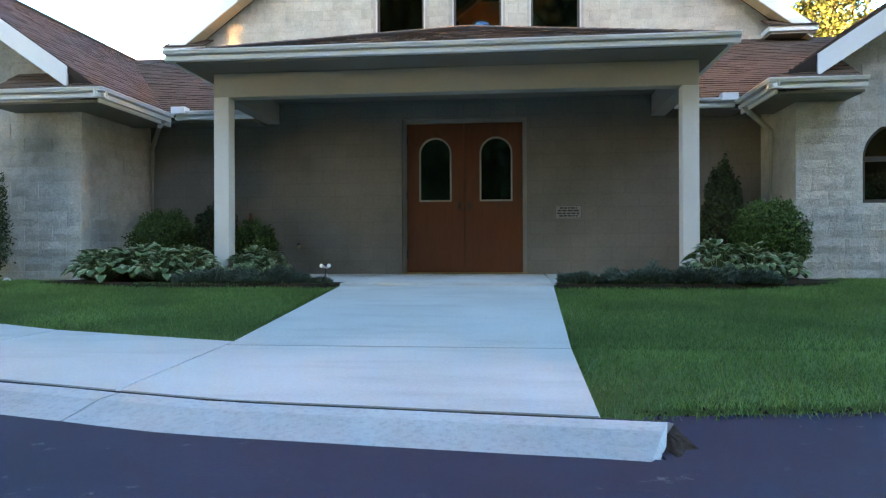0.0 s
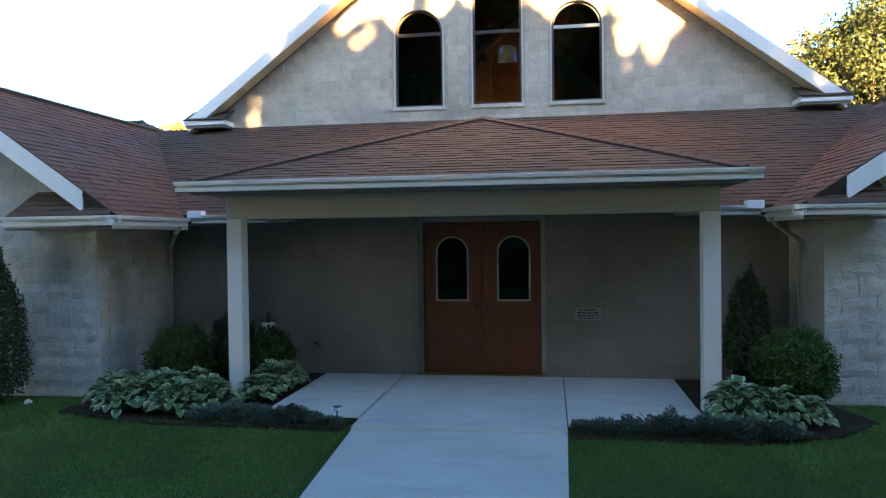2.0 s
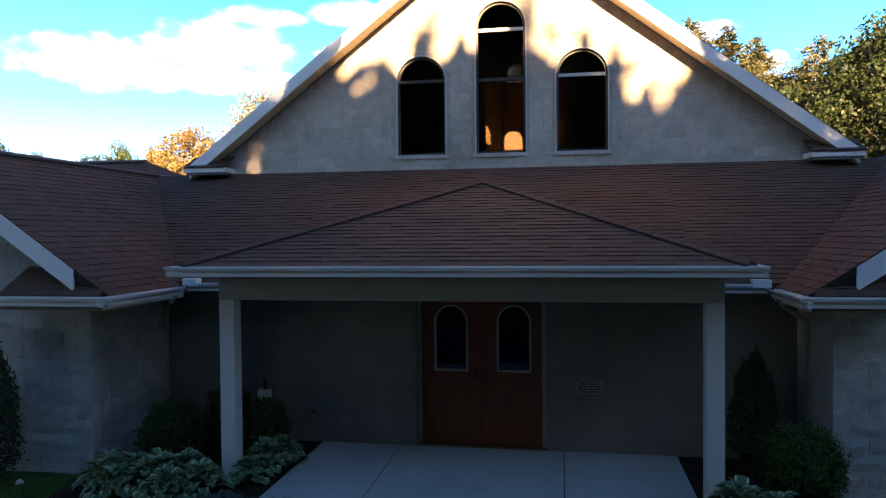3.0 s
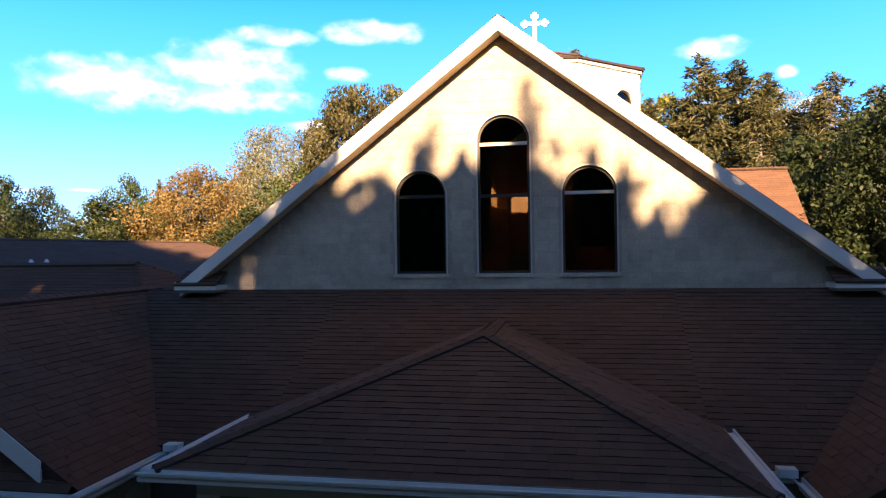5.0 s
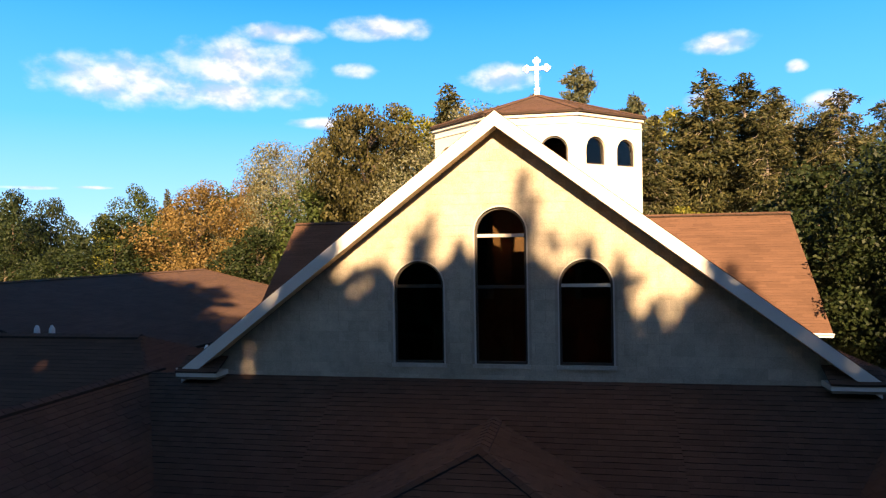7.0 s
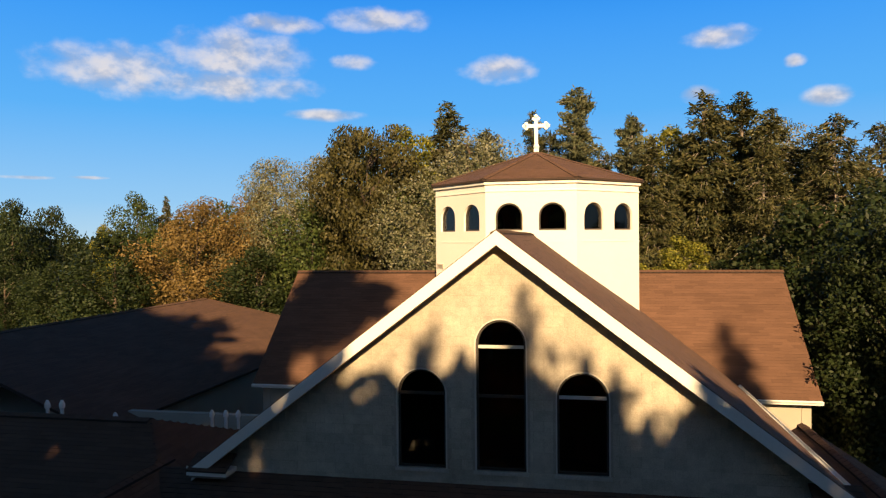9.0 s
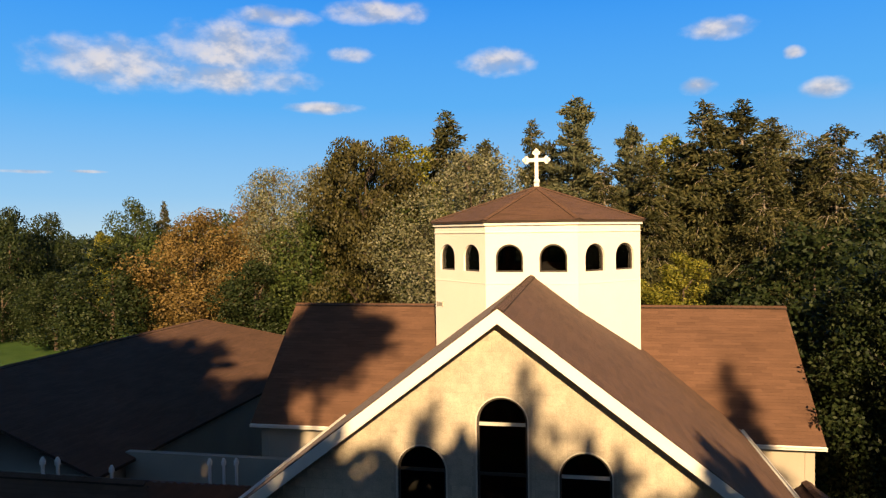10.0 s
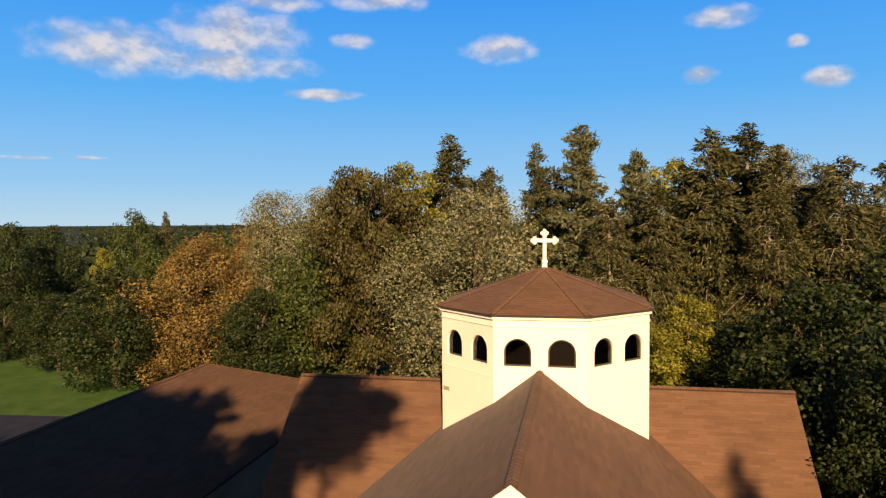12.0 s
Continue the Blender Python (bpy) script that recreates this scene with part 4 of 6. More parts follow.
# doors
DULL_METAL = plain("weathered_steel", (0.27, 0.25, 0.22), 0.6, 0.2, 14, 0.25)
for s, x0, x1 in ((-1, -0.885, -0.004), (1, 0.004, 0.885)):
    wx0, wx1 = (-0.68, -0.21) if s < 0 else (0.25, 0.72)
    leaf = part("door_leaf", pierced(x0, x1, lambda x: 0.02, lambda x: 2.30, [(wx0, wx1, 1.12, 1.84, True)], 0.09, 0.14), DOOR_WOOD, church, "stained oak church door with arched light")
    part("door_light_trim", arch_ring(wx0 - 0.015, wx1 + 0.015, 1.105, 1.84, 0.025, 0.078, 0.145), STUCCO, leaf)
    pane = part("door_pane", arch_plate(wx0, wx1, 1.12, 1.84, 0.112, 0.118), GLASS, leaf)
    bm = bmesh.new()
    hx = s * 0.075
    box(bm, hx - 0.022, hx + 0.022, 0.084, 0.09, 0.97, 1.09)
    tube(bm, [(hx, 0.09, 1.07), (hx, 0.045, 1.06), (hx, 0.045, 1.0), (hx, 0.09, 0.99)], 0.008, 8)
    part("door_pull", bm, BLACK_METAL, leaf, "dark iron pull on a plate")
    for z in (0.3, 1.2, 2.05):
        bm = bmesh.new()
        hx = x0 if s < 0 else x1
        tube(bm, [(hx, 0.085, z - 0.06), (hx, 0.085, z + 0.06)], 0.014, 8)
        part("hinge", bm, BLACK_METAL, leaf)
part("door_frame", boxes((-0.95, -0.888, 0.06, 0.2, 0.0, 2.37), (0.888, 0.95, 0.06, 0.2, 0.0, 2.37), (-0.888, 0.888, 0.06, 0.2, 2.305, 2.37)), DULL_METAL, church, "grey-brown painted steel door frame")
part("threshold", boxes((-0.95, 0.95, -0.02, 0.2, 0.0, 0.018)), BRASS, church)
# near-black shell added behind the door panes as the lobby's darkness
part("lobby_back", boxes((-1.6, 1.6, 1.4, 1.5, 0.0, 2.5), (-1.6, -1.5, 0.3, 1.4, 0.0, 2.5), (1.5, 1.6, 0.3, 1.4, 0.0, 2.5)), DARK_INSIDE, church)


# ---- ground, drive, paving ----
def along(x, table):
    """A line through a short table of (x, value)."""
    if x <= table[0][0]:
        a, b = table[0], table[1]
    elif x >= table[-1][0]:
        a, b = table[-2], table[-1]
    else:
        a, b = next((p, q) for p, q in zip(table, table[1:]) if p[0] <= x <= q[0])
    return a[1] + (b[1] - a[1]) * (x - a[0]) / (b[0] - a[0])


KERB_BACK = [(-40, 16.5), (-14, -0.9), (-9, -3.9), (-6, -5.5), (-3.5, -6.75), (-1.7, -7.5), (-0.4, -7.85), (1.36, -8.04)]
WALK_EDGE = [(-40, 18.0), (-14, 0.9), (-9, -2.1), (-6, -3.75), (-3.95, -4.88), (-3.0, -5.38), (-2.1, -5.72), (-1.18, -6.0)]


def drive_edge(x):
    return along(x, KERB_BACK) if x < 1.275 else -7.74 + 0.16 * min(x - 1.25, 6.0)


def lie(y):
    return 0.0 if y > -2.6 else (-0.25 * (y + 2.6) / -3.4 if y > -6.0 else -0.252)


def ground_z(x, y):
    if -45 < x < 45 and -17 < y < drive_edge(x) - 0.02:
        return -0.45
    if -20 < x < -1.2 and y < 0:
        e = along(x, WALK_EDGE)
        return min(lie(y) - 0.03, -0.268 + 0.3 * (y - e)) if y > e else -0.30
    if y > 0 or abs(x) > 20:
        return -0.22
    return lie(y) - 0.03 - (0.01 if y < -6 else 0)


def spread(lo, hi, step):
    near = [lo + step * i for i in range(int((hi - lo) / step) + 1)]
    return [-2600, -900, -300, -120, -60, -46, -44.9] + [v for v in near] + [44.9, 46, 60, 120, 300, 900, 2600]


gx, gy = spread(-16, 12, 0.25), [-2600, -900, -300, -120, -50, -30, -18, -17.2, -16.9, -14] + [-10 + 0.25 * i for i in range(44)] + [3, 8, 16, 24, 40, 70, 120, 300, 900, 2600]
verts = [(x, y, ground_z(x, y) + (0.012 * noise.noise((x * 1.7, y * 1.7, 0)) if -10 < y < 0 else 0)) for y in gy for x in gx]
w = len(gx)
me = bpy.data.meshes.new("ground")
me.from_pydata(verts, [], [(j * w + i, j * w + i + 1, (j + 1) * w + i + 1, (j + 1) * w + i) for j in range(len(gy) - 1) for i in range(w - 1)])
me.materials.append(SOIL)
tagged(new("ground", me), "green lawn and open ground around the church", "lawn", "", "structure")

bm = bmesh.new()
xs = [-44, -30, -20] + [-14 + 0.5 * i for i in range(31)] + [1.27, 1.28, 1.6, 2, 3, 4, 6, 8, 16, 44]
rows = []
for x in xs:
    e = drive_edge(x) - (0.30 if x < 1.275 else 0.0)
    rows.append([bm.verts.new((x, e + (0.02 * noise.noise((x * 5, 0, 1)) if x < 1.2 else 0.03 * noise.noise((x * 6, 3, 1))), -0.31)), bm.verts.new((x, min(e - 1.5, -10.0), -0.31)), bm.verts.new((x, -16.8, -0.30))])
for a, b in zip(rows, rows[1:]):
    for k in range(2):
        bm.faces.new((a[k + 1], b[k + 1], b[k], a[k]))
slabd = bmesh.ops.extrude_face_region(bm, geom=bm.faces[:])
bmesh.ops.translate(bm, verts=[v for v in slabd["geom"] if isinstance(v, bmesh.types.BMVert)], vec=(0, 0, -0.12))
bmesh.ops.recalc_face_normals(bm, faces=bm.faces)
tagged(part("driveway", bm, ASPHALT, None), "dark sealed asphalt driveway with chalky scuffs", "driveway", "", "structure")
bm = bmesh.new()
slab(bm, [(-70, 18, -0.19), (-36, 18, -0.19), (-36, 36, -0.19), (-70, 33, -0.19)], 0.1)
tagged(part("car_park", bm, ASPHALT, None), "dark asphalt car park beyond the hall", "car park", "", "structure")

# mountable kerb along the drive, in cast lengths
KERB_PROFILE = [(-0.004, -0.014), (-0.03, -0.004), (-0.14, -0.010), (-0.24, -0.040), (-0.33, -0.061), (-0.335, -0.12), (0.0, -0.12)]
TAR = plain("tar_joint", (0.02, 0.02, 0.022), 0.8, 0.2, 20, 0.4)
kerb = thing("kerb", "worn pale concrete rolled kerb beside the asphalt", "kerb", "", "structure")
joints = [-14, -11, -8, -5.6, -3.2, -0.93, 1.3]
for a, b in zip(joints, joints[1:]):
    bm = bmesh.new()
    n = 10
    rings = []
    for i in range(n + 1):
        x = a + 0.006 + (b - a - 0.012) * i / n
        y = along(x, KERB_BACK)
        dx = Vector((1, (along(x + 0.1, KERB_BACK) - along(x - 0.1, KERB_BACK)) / 0.2, 0)).normalized()
        nrm = Vector((dx.y, -dx.x, 0))
        end = 0.02 * noise.noise((x * 9, 1, 4)) if b > 1 and i == n else 0.0
        rings.append([bm.verts.new((x - nrm.x * d + (end + 0.07 * (1 - k / 2.6) * (i == n and b > 1) if k < 5 else 0), y - nrm.y * d + 0.006 * noise.noise((x * 4, d * 9, 2)), -0.249 + z + 0.003 * noise.noise((x * 7, d * 20, 7)))) for k, (d, z) in enumerate(KERB_PROFILE)])
    m = len(KERB_PROFILE)
    for q, s in zip(rings, rings[1:]):
        for k in range(m):
            bm.faces.new((q[k], q[(k + 1) % m], s[(k + 1) % m], s[k]))
    bm.faces.new(rings[0][::-1])
    bm.faces.new(rings[-1])
    bmesh.ops.recalc_face_normals(bm, faces=bm.faces)
    part("kerb_length", bm, KERB, kerb)
    bm = bmesh.new()
    for i in range(6):
        p, q = (a + (b - a) * k / 6 for k in (i, i + 1))
        yp, yq = along(p, KERB_BACK), along(q, KERB_BACK)
        hexa(bm, [(p, yp - 0.003, -0.30), (q, yq - 0.003, -0.30), (q, yq + 0.0115, -0.30), (p, yp + 0.0115, -0.30), (p, yp - 0.003, -0.2565), (q, yq - 0.003, -0.2565), (q, yq + 0.0115, -0.2565), (p, yp + 0.0115, -0.2565)])
    bmesh.ops.recalc_face_normals(bm, faces=bm.faces)
    part("joint_filler", bm, TAR, kerb, "black tar joint behind the kerb")

# front walk, porch slab and side walk, poured in panels with open joints
paving = thing("front_walk", "pale broom-finished concrete walk up to the doors", "walkway", "", "structure")


def panel(name, corners, thick=0.14):
    bm = bmesh.new()
    slab(bm, corners, thick)
    bmesh.ops.recalc_face_normals(bm, faces=bm.faces)
    top = [e for e in bm.edges if all(abs(v.co.z - max(p[2] for p in corners)) < 0.3 for v in e.verts) and e.is_manifold and any(f.normal.z > 0.8 for f in e.link_faces)]
    bmesh.ops.bevel(bm, geom=top, offset=0.008, segments=2, affect="EDGES")
    return part(name, bm, CONCRETE, paving)


G = 0.006
left = lambda y: -1.16 + 0.05 * (y + 3.0) / -3.2 if y > -6.2 else -1.11 + 0.145 * (-6.2 - y) / 1.54
right = lambda y: 1.19 - 0.09 * (y + 3.0) / -5.2
panel("paving_slab", [(-1.18 + G, -2.95 + G, 0), (1.20 - G, -2.95 + G, 0), (1.20 - G, 0.06, 0), (-1.18 + G, 0.06, 0)])
panel("paving_slab", [(1.20 + G, -2.62, 0), (2.74, -2.62, 0), (2.76, 0.0, 0), (1.20 + G, 0.0, 0)])
panel("paving_slab", [(-2.42, -2.58, 0), (-1.18 - G, -2.58, 0), (-1.18 - G, 0.0, 0), (-2.42, 0.0, 0)])
cuts = [-2.95, -6.2, -8.1]
for a, b in zip(cuts, cuts[1:]):
    ya, yb2 = a - (0.0012 if a < -4 else G), b + (0.0012 if b > -7 else G)
    bl, br = (yb2, yb2) if b > -7.9 else (along(-0.96, KERB_BACK) + 0.009, along(1.1, KERB_BACK) + 0.009)
    panel("paving_slab", [(left(bl), bl, lie(b)), *([(-0.4, along(-0.4, KERB_BACK) + 0.009, lie(b))] if b < -7.9 else []), (right(br), br, lie(b)), (right(ya), ya, lie(a)), (left(ya), ya, lie(a))])
side = [-1.05, -2.8, -4.4, -6.2, -8.4, -11, -14]
for a, b in zip(side, side[1:]):
    a2, b2 = a - (0.03 if a == -1.05 else G), b + G
    low = -0.982 if a == -1.05 else a2
    a2 = -1.126 if a == -1.05 else a2
    panel("paving_slab", [(b2, along(b2, KERB_BACK) + 0.009, -0.252), *[(x, y + 0.009, -0.252) for x, y in KERB_BACK if b2 < x < low], (low, along(low, KERB_BACK) + 0.009, -0.252), (a2, along(a2, WALK_EDGE), -0.252), (b2, along(b2, WALK_EDGE), -0.252)])

# planting beds
for cs in ([(-4.98, -2.65), (-3.6, -2.95), (-1.3, -3.02), (-1.2, -2.60), (-2.44, -2.60), (-2.44, -0.02), (-4.98, -0.02)],
           [(1.24, -3.0), (3.0, -3.05), (4.0, -2.75), (4.55, -2.2), (4.32, -1.3), (4.32, -0.02), (2.78, -0.02), (2.76, -2.64), (1.24, -2.64)]):
    bm = bmesh.new()
    slab(bm, [(x, y, -0.004) for x, y in cs], 0.12)
    bmesh.ops.triangulate(bm, faces=bm.faces[:])
    tagged(part("planting_bed", bm, MULCH, None), "dark bark mulch bed along the church front", "flower bed", "", "structure")


# ---- leaves ----
def leaves(name, centres, along_, out, length, width, material, parent, label="", kind="stuff", fold=0.0):
    """Many pointed leaves as one mesh; all arguments are arrays with a row a leaf."""
    c, a, o = (np.asarray(v, float) for v in (centres, along_, out))
    a /= np.linalg.norm(a, axis=1, keepdims=True) + 1e-9
    s = np.cross(a, o)
    s /= np.linalg.norm(s, axis=1, keepdims=True) + 1e-9
    length, width = np.broadcast_to(length, (len(c),))[:, None], np.broadcast_to(width, (len(c),))[:, None]
    v = np.stack([c - a * length * 0.5, c + s * width * 0.5, c + a * length * 0.5, c - s * width * 0.5], 1).reshape(-1, 3)
    me = bpy.data.meshes.new(name)
    n = len(c)
    me.vertices.add(4 * n)
    me.vertices.foreach_set("co", v.ravel())
    me.loops.add(4 * n)
    me.loops.foreach_set("vertex_index", np.arange(4 * n, dtype=np.int32))
    me.polygons.add(n)
    me.polygons.foreach_set("loop_start", np.arange(0, 4 * n, 4, dtype=np.int32))
    me.polygons.foreach_set("loop_total", np.full(n, 4, dtype=np.int32))
    me.update(calc_edges=True)
    me.materials.append(material)
    ob = new(name, me)
    if parent is not None:
        ob.parent = parent
    return tagged(ob, label)


def unit(r, n):
    v = r.normal(size=(n, 3))
    return v / np.linalg.norm(v, axis=1, keepdims=True)


LEAF = {
    "green": leaf_material("leaf_green", [(0.027, 0.045, 0.011), (0.050, 0.076, 0.019), (0.090, 0.112, 0.030)], 0.55, 0.25, 0.6, (0.6, 1.28)),
    "dark": leaf_material("leaf_dark_green", [(0.012, 0.023, 0.008), (0.024, 0.039, 0.012), (0.044, 0.058, 0.020)]),
    "orange": leaf_material("leaf_autumn", [(0.110, 0.076, 0.024), (0.195, 0.132, 0.044), (0.27, 0.185, 0.068)], 0.55, 0.25, 0.7, (0.6, 1.28)),
    "silver": leaf_material("leaf_silver", [(0.085, 0.098, 0.042), (0.175, 0.178, 0.098), (0.29, 0.28, 0.185)], 0.55, 0.25, 0.7, (0.55, 1.3)),
    "olive": leaf_material("leaf_olive", [(0.030, 0.030, 0.010), (0.062, 0.057, 0.018), (0.105, 0.092, 0.032)], 0.55, 0.25, 0.7, (0.62, 1.3)),
    "yellow": leaf_material("leaf_yellow_green", [(0.085, 0.10, 0.014), (0.18, 0.18, 0.026), (0.28, 0.25, 0.040)]),
    "needle": leaf_material("needles", [(0.024, 0.030, 0.011), (0.052, 0.055, 0.019), (0.108, 0.098, 0.037)], 0.6, 0.12),
    "blue": leaf_material("needles_grey", [(0.045, 0.058, 0.030), (0.090, 0.100, 0.052), (0.15, 0.145, 0.075)], 0.6, 0.12),
}


def broadleaf(seed, height, radius, tone, count=6500, droop=0.0, size=0.34, label="", base=0.16, many=26, column=0.0):
    """A trunk, limbs and an uneven crown of lobes."""
    r = np.random.default_rng(seed)
    tree = thing("tree", label, "tree", "trees round the church")
    lobes = []
    for i in range(many):
        z = base + (1 - base) * (i + 0.5) / many
        f = math.sin(math.pi * min(1.0, (z - base) / (1 - base) * 0.82 + 0.16)) ** (0.7 - 0.45 * column)
        an, d = i * 2.4 + r.uniform(-0.7, 0.7), radius * f * r.uniform(0.3, 0.82)
        lobes.append((math.cos(an) * d, math.sin(an) * d, z * height * 0.93, radius * r.uniform(0.26, 0.44) * (26 / many) ** 0.3 * (0.55 + 0.5 * f)))
    bm = bmesh.new()
    tube(bm, [(0, 0, -0.5), (0.05, 0, height * 0.2), (0.0, 0.1, height * 0.55), (0.05, 0.05, height * 0.85)], [height * 0.022, height * 0.016, height * 0.010, 0.03], 8)
    for x, y, z, q in lobes[::3]:
        z0 = max(height * 0.12, z - math.hypot(x, y) * 1.1)
        tube(bm, [(0, 0, z0), (x * 0.5, y * 0.5, (z0 + z) / 2 + 0.2), (x * 0.95, y * 0.95, z)], [height * 0.008, height * 0.005, 0.02], 5)
    part("trunk", bm, BARK, tree)
    cs, az, on = [], [], []
    total = sum(q[3] ** 2 for q in lobes)
    for x, y, z, q in lobes:
        n = int(count * q * q / total)
        d = unit(r, n)
        rad = q * r.uniform(0.55, 1.06, (n, 1)) * np.array([1, 1, 0.82])
        cs.append(np.array([x, y, z]) + d * rad)
        on.append(d + 0.55 * unit(r, n))
        az.append(unit(r, n) + np.array([0, 0, -droop]))
    leaves("crown", np.vstack(cs), np.vstack(az), np.vstack(on), size * r.uniform(0.7, 1.4, sum(map(len, cs))), size * r.uniform(0.45, 0.8, sum(map(len, cs))), LEAF[tone], tree)
    return tree


def conifer(seed, height, radius, tone="needle", count=6500, label="", bare=0.12, open_=0.0, swell=0.62, droop=0.25):
    """A tapering trunk, boughs in uneven tiers, and a lumpy crown of needle sprays hanging from them."""
    r = np.random.default_rng(seed)
    tree = thing("tree", label, "conifer", "trees round the church")
    bm = bmesh.new()
    tube(bm, [(0, 0, -0.5), (0.1, 0, height * 0.5), (0, 0.1, height * 0.97)], [height * 0.016, height * 0.009, 0.02], 7)
    cs, az, on = [], [], []
    lobe = [(r.uniform(0, 6.28), r.uniform(0, 1), r.uniform(0.15, 0.4)) for _ in range(9)]
    boughs = []
    for i in range(170):
        f = (i + r.uniform(0, 1)) / 170
        f = f ** 0.85
        an = r.uniform(0, 6.28)
        full = (1 - f) ** swell * min(1.0, 0.62 + f * 1.6)
        lump = 0.72 + sum(w * math.exp(-((f - q) / 0.09) ** 2) * max(0.0, math.cos(an - c)) for c, q, w in lobe)
        reach = radius * full * lump * r.uniform(0.62, 1.1) * (0.5 if r.uniform() < open_ else 1.0) + 0.12
        boughs.append((height * (bare + (1 - bare) * f), an, reach))
    total = sum(b[2] ** 1.5 for b in boughs)
    for z, an, ln in boughs:
        n = max(12, int(count * ln ** 1.5 / total))
        d = np.array([math.cos(an), math.sin(an), 0.0])
        side = np.array([-d[1], d[0], 0.0])
        high = z / height
        rise = r.uniform(-0.1, 0.2) + 0.5 * (high - 0.5)
        # sprays sit on side twigs that spread towards the tip
        k = max(3, int(ln * 3.2))
        spray = r.integers(0, k, n)
        t = 0.18 + 0.84 * ((spray + 0.5) / k) ** 0.8
        off = ((spray * 0.618) % 1.0 - 0.5) * 0.95 * ln * np.sin(np.clip(t, 0, 1) * 2.6) * 0.8
        size = 0.17 + 0.07 * ln * (1.1 - t)
        p = np.array([0, 0, z]) + d * (t * ln)[:, None] + side * off[:, None]
        p[:, 2] += (rise - droop * t) * t * ln + ((spray * 0.377) % 1.0 - 0.5) * 0.16 * ln
        g = r.normal(size=(n, 3)) * np.stack([size, size, size * 0.7], 1)
        p += g
        p[:, 2] -= droop * np.abs(r.normal(size=n)) * size * 1.8
        cs.append(p)
        az.append(d * 0.8 + unit(r, n) * 0.8 + np.array([0, 0, 1.1 * (high - 0.45) - droop * 1.6]))
        on.append(unit(r, n) + d * 0.5 + np.array([0, 0, 0.45]))
        if ln > 0.8:
            tube(bm, [(0, 0, z), tuple(d * ln * 0.5 + np.array([0, 0, z + rise * ln * 0.4])), tuple(d * ln * 0.9 + np.array([0, 0, z + (rise - droop * 0.8) * ln]))], [0.05, 0.03, 0.01], 4, False)
    part("trunk", bm, PALE_BARK, tree)
    n = sum(map(len, cs))
    leaves("crown", np.vstack(cs), np.vstack(az), np.vstack(on), 0.42 * r.uniform(0.6, 1.5, n), 0.12 * r.uniform(0.7, 1.4, n), LEAF[tone], tree)
    return tree


PROTO = {}


def plant(kind, x, y, h, w=1.0, turn=0.0, z=-0.22):
    """Set a tree of a kind at a place, h high; the first of a kind is built, the rest are copies."""
    make, h0 = KINDS[kind]
    h *= 1.0 if kind in ("spruce", "pine", "larch", "spire", "scots") else 1.03
    s = (h / h0 * w, h / h0 * w, h / h0)
    if kind not in PROTO:
        PROTO[kind] = make()
        PROTO[kind].matrix_basis = Matrix.LocRotScale((x, y, z), Euler((0, 0, turn)), s)
        return PROTO[kind]
    q = PROTO[kind].scale
    return copy_thing(PROTO[kind], Matrix.LocRotScale((x, y, z), Euler((0, 0, turn)), (s[0] / q[0], s[1] / q[1], s[2] / q[2])))


KINDS = {
    "spruce": (lambda: conifer(1, 20, 5.0, count=25000, label="tall dark spruce with drooping boughs behind the church", droop=0.45), 20),
    "pine": (lambda: conifer(2, 20, 4.6, "blue", 22000, "grey-green pine with an open crown", 0.2, 0.3, 0.6, 0.0), 20),
    "larch": (lambda: conifer(3, 20, 6.0, "needle", 28000, "broad dark conifer in the woodland edge", 0.05, 0.1, 0.48, 0.5), 20),
    "spire": (lambda: conifer(9, 20, 3.8, "needle", 18000, "narrow conifer rising over the woodland", 0.1, 0.15, 0.66, 0.1), 20),
    "scots": (lambda: conifer(12, 24, 3.4, "needle", 7000, "tall bare-stemmed pine across the drive", 0.86), 24),
    "linden": (lambda: broadleaf(14, 16, 5.6, "green", 4800, size=0.84, label="dense tall green tree across the drive", base=0.03), 16),
    "ash": (lambda: broadleaf(15, 16, 5.6, "green", 4400, size=0.82, label="tall tree across the drive with a high crown", base=0.64), 16),
    "birch": (lambda: broadleaf(16, 12, 3.6, "green", 1500, size=0.5, label="thin open-crowned tree across the drive", base=0.5), 12),
    "oak": (lambda: broadleaf(4, 16, 5.4, "green", 10500, label="full green broadleaf tree at the woodland edge"), 16),
    "maple": (lambda: broadleaf(5, 16, 6.2, "silver", 33000, size=0.175, label="broad silver maple with pale leaves in sun", base=0.06, many=52), 16),
    "autumn": (lambda: broadleaf(6, 13, 5.0, "orange", 28000, size=0.195, label="autumn tree with orange-brown leaves", base=0.05, many=48), 13),
    "willow": (lambda: broadleaf(7, 19, 4.6, "olive", 34000, 2.2, 0.225, "tall drooping tree with brownish olive leaves", 0.02, 60, 1.0), 19),
    "lime": (lambda: broadleaf(8, 18, 4.4, "yellow", 16000, size=0.27, label="yellow-green broadleaf tree in evening sun"), 18),
    "hornbeam": (lambda: broadleaf(21, 10, 3.3, "dark", 30000, size=0.135, label="dense dark leafy tree close beside the church roof", base=0.05, many=60), 10),
    "alder": (lambda: broadleaf(10, 10, 3.8, "dark", 13500, size=0.22, label="dense dark green broadleaf tree beside the church", base=0.06), 10),
}

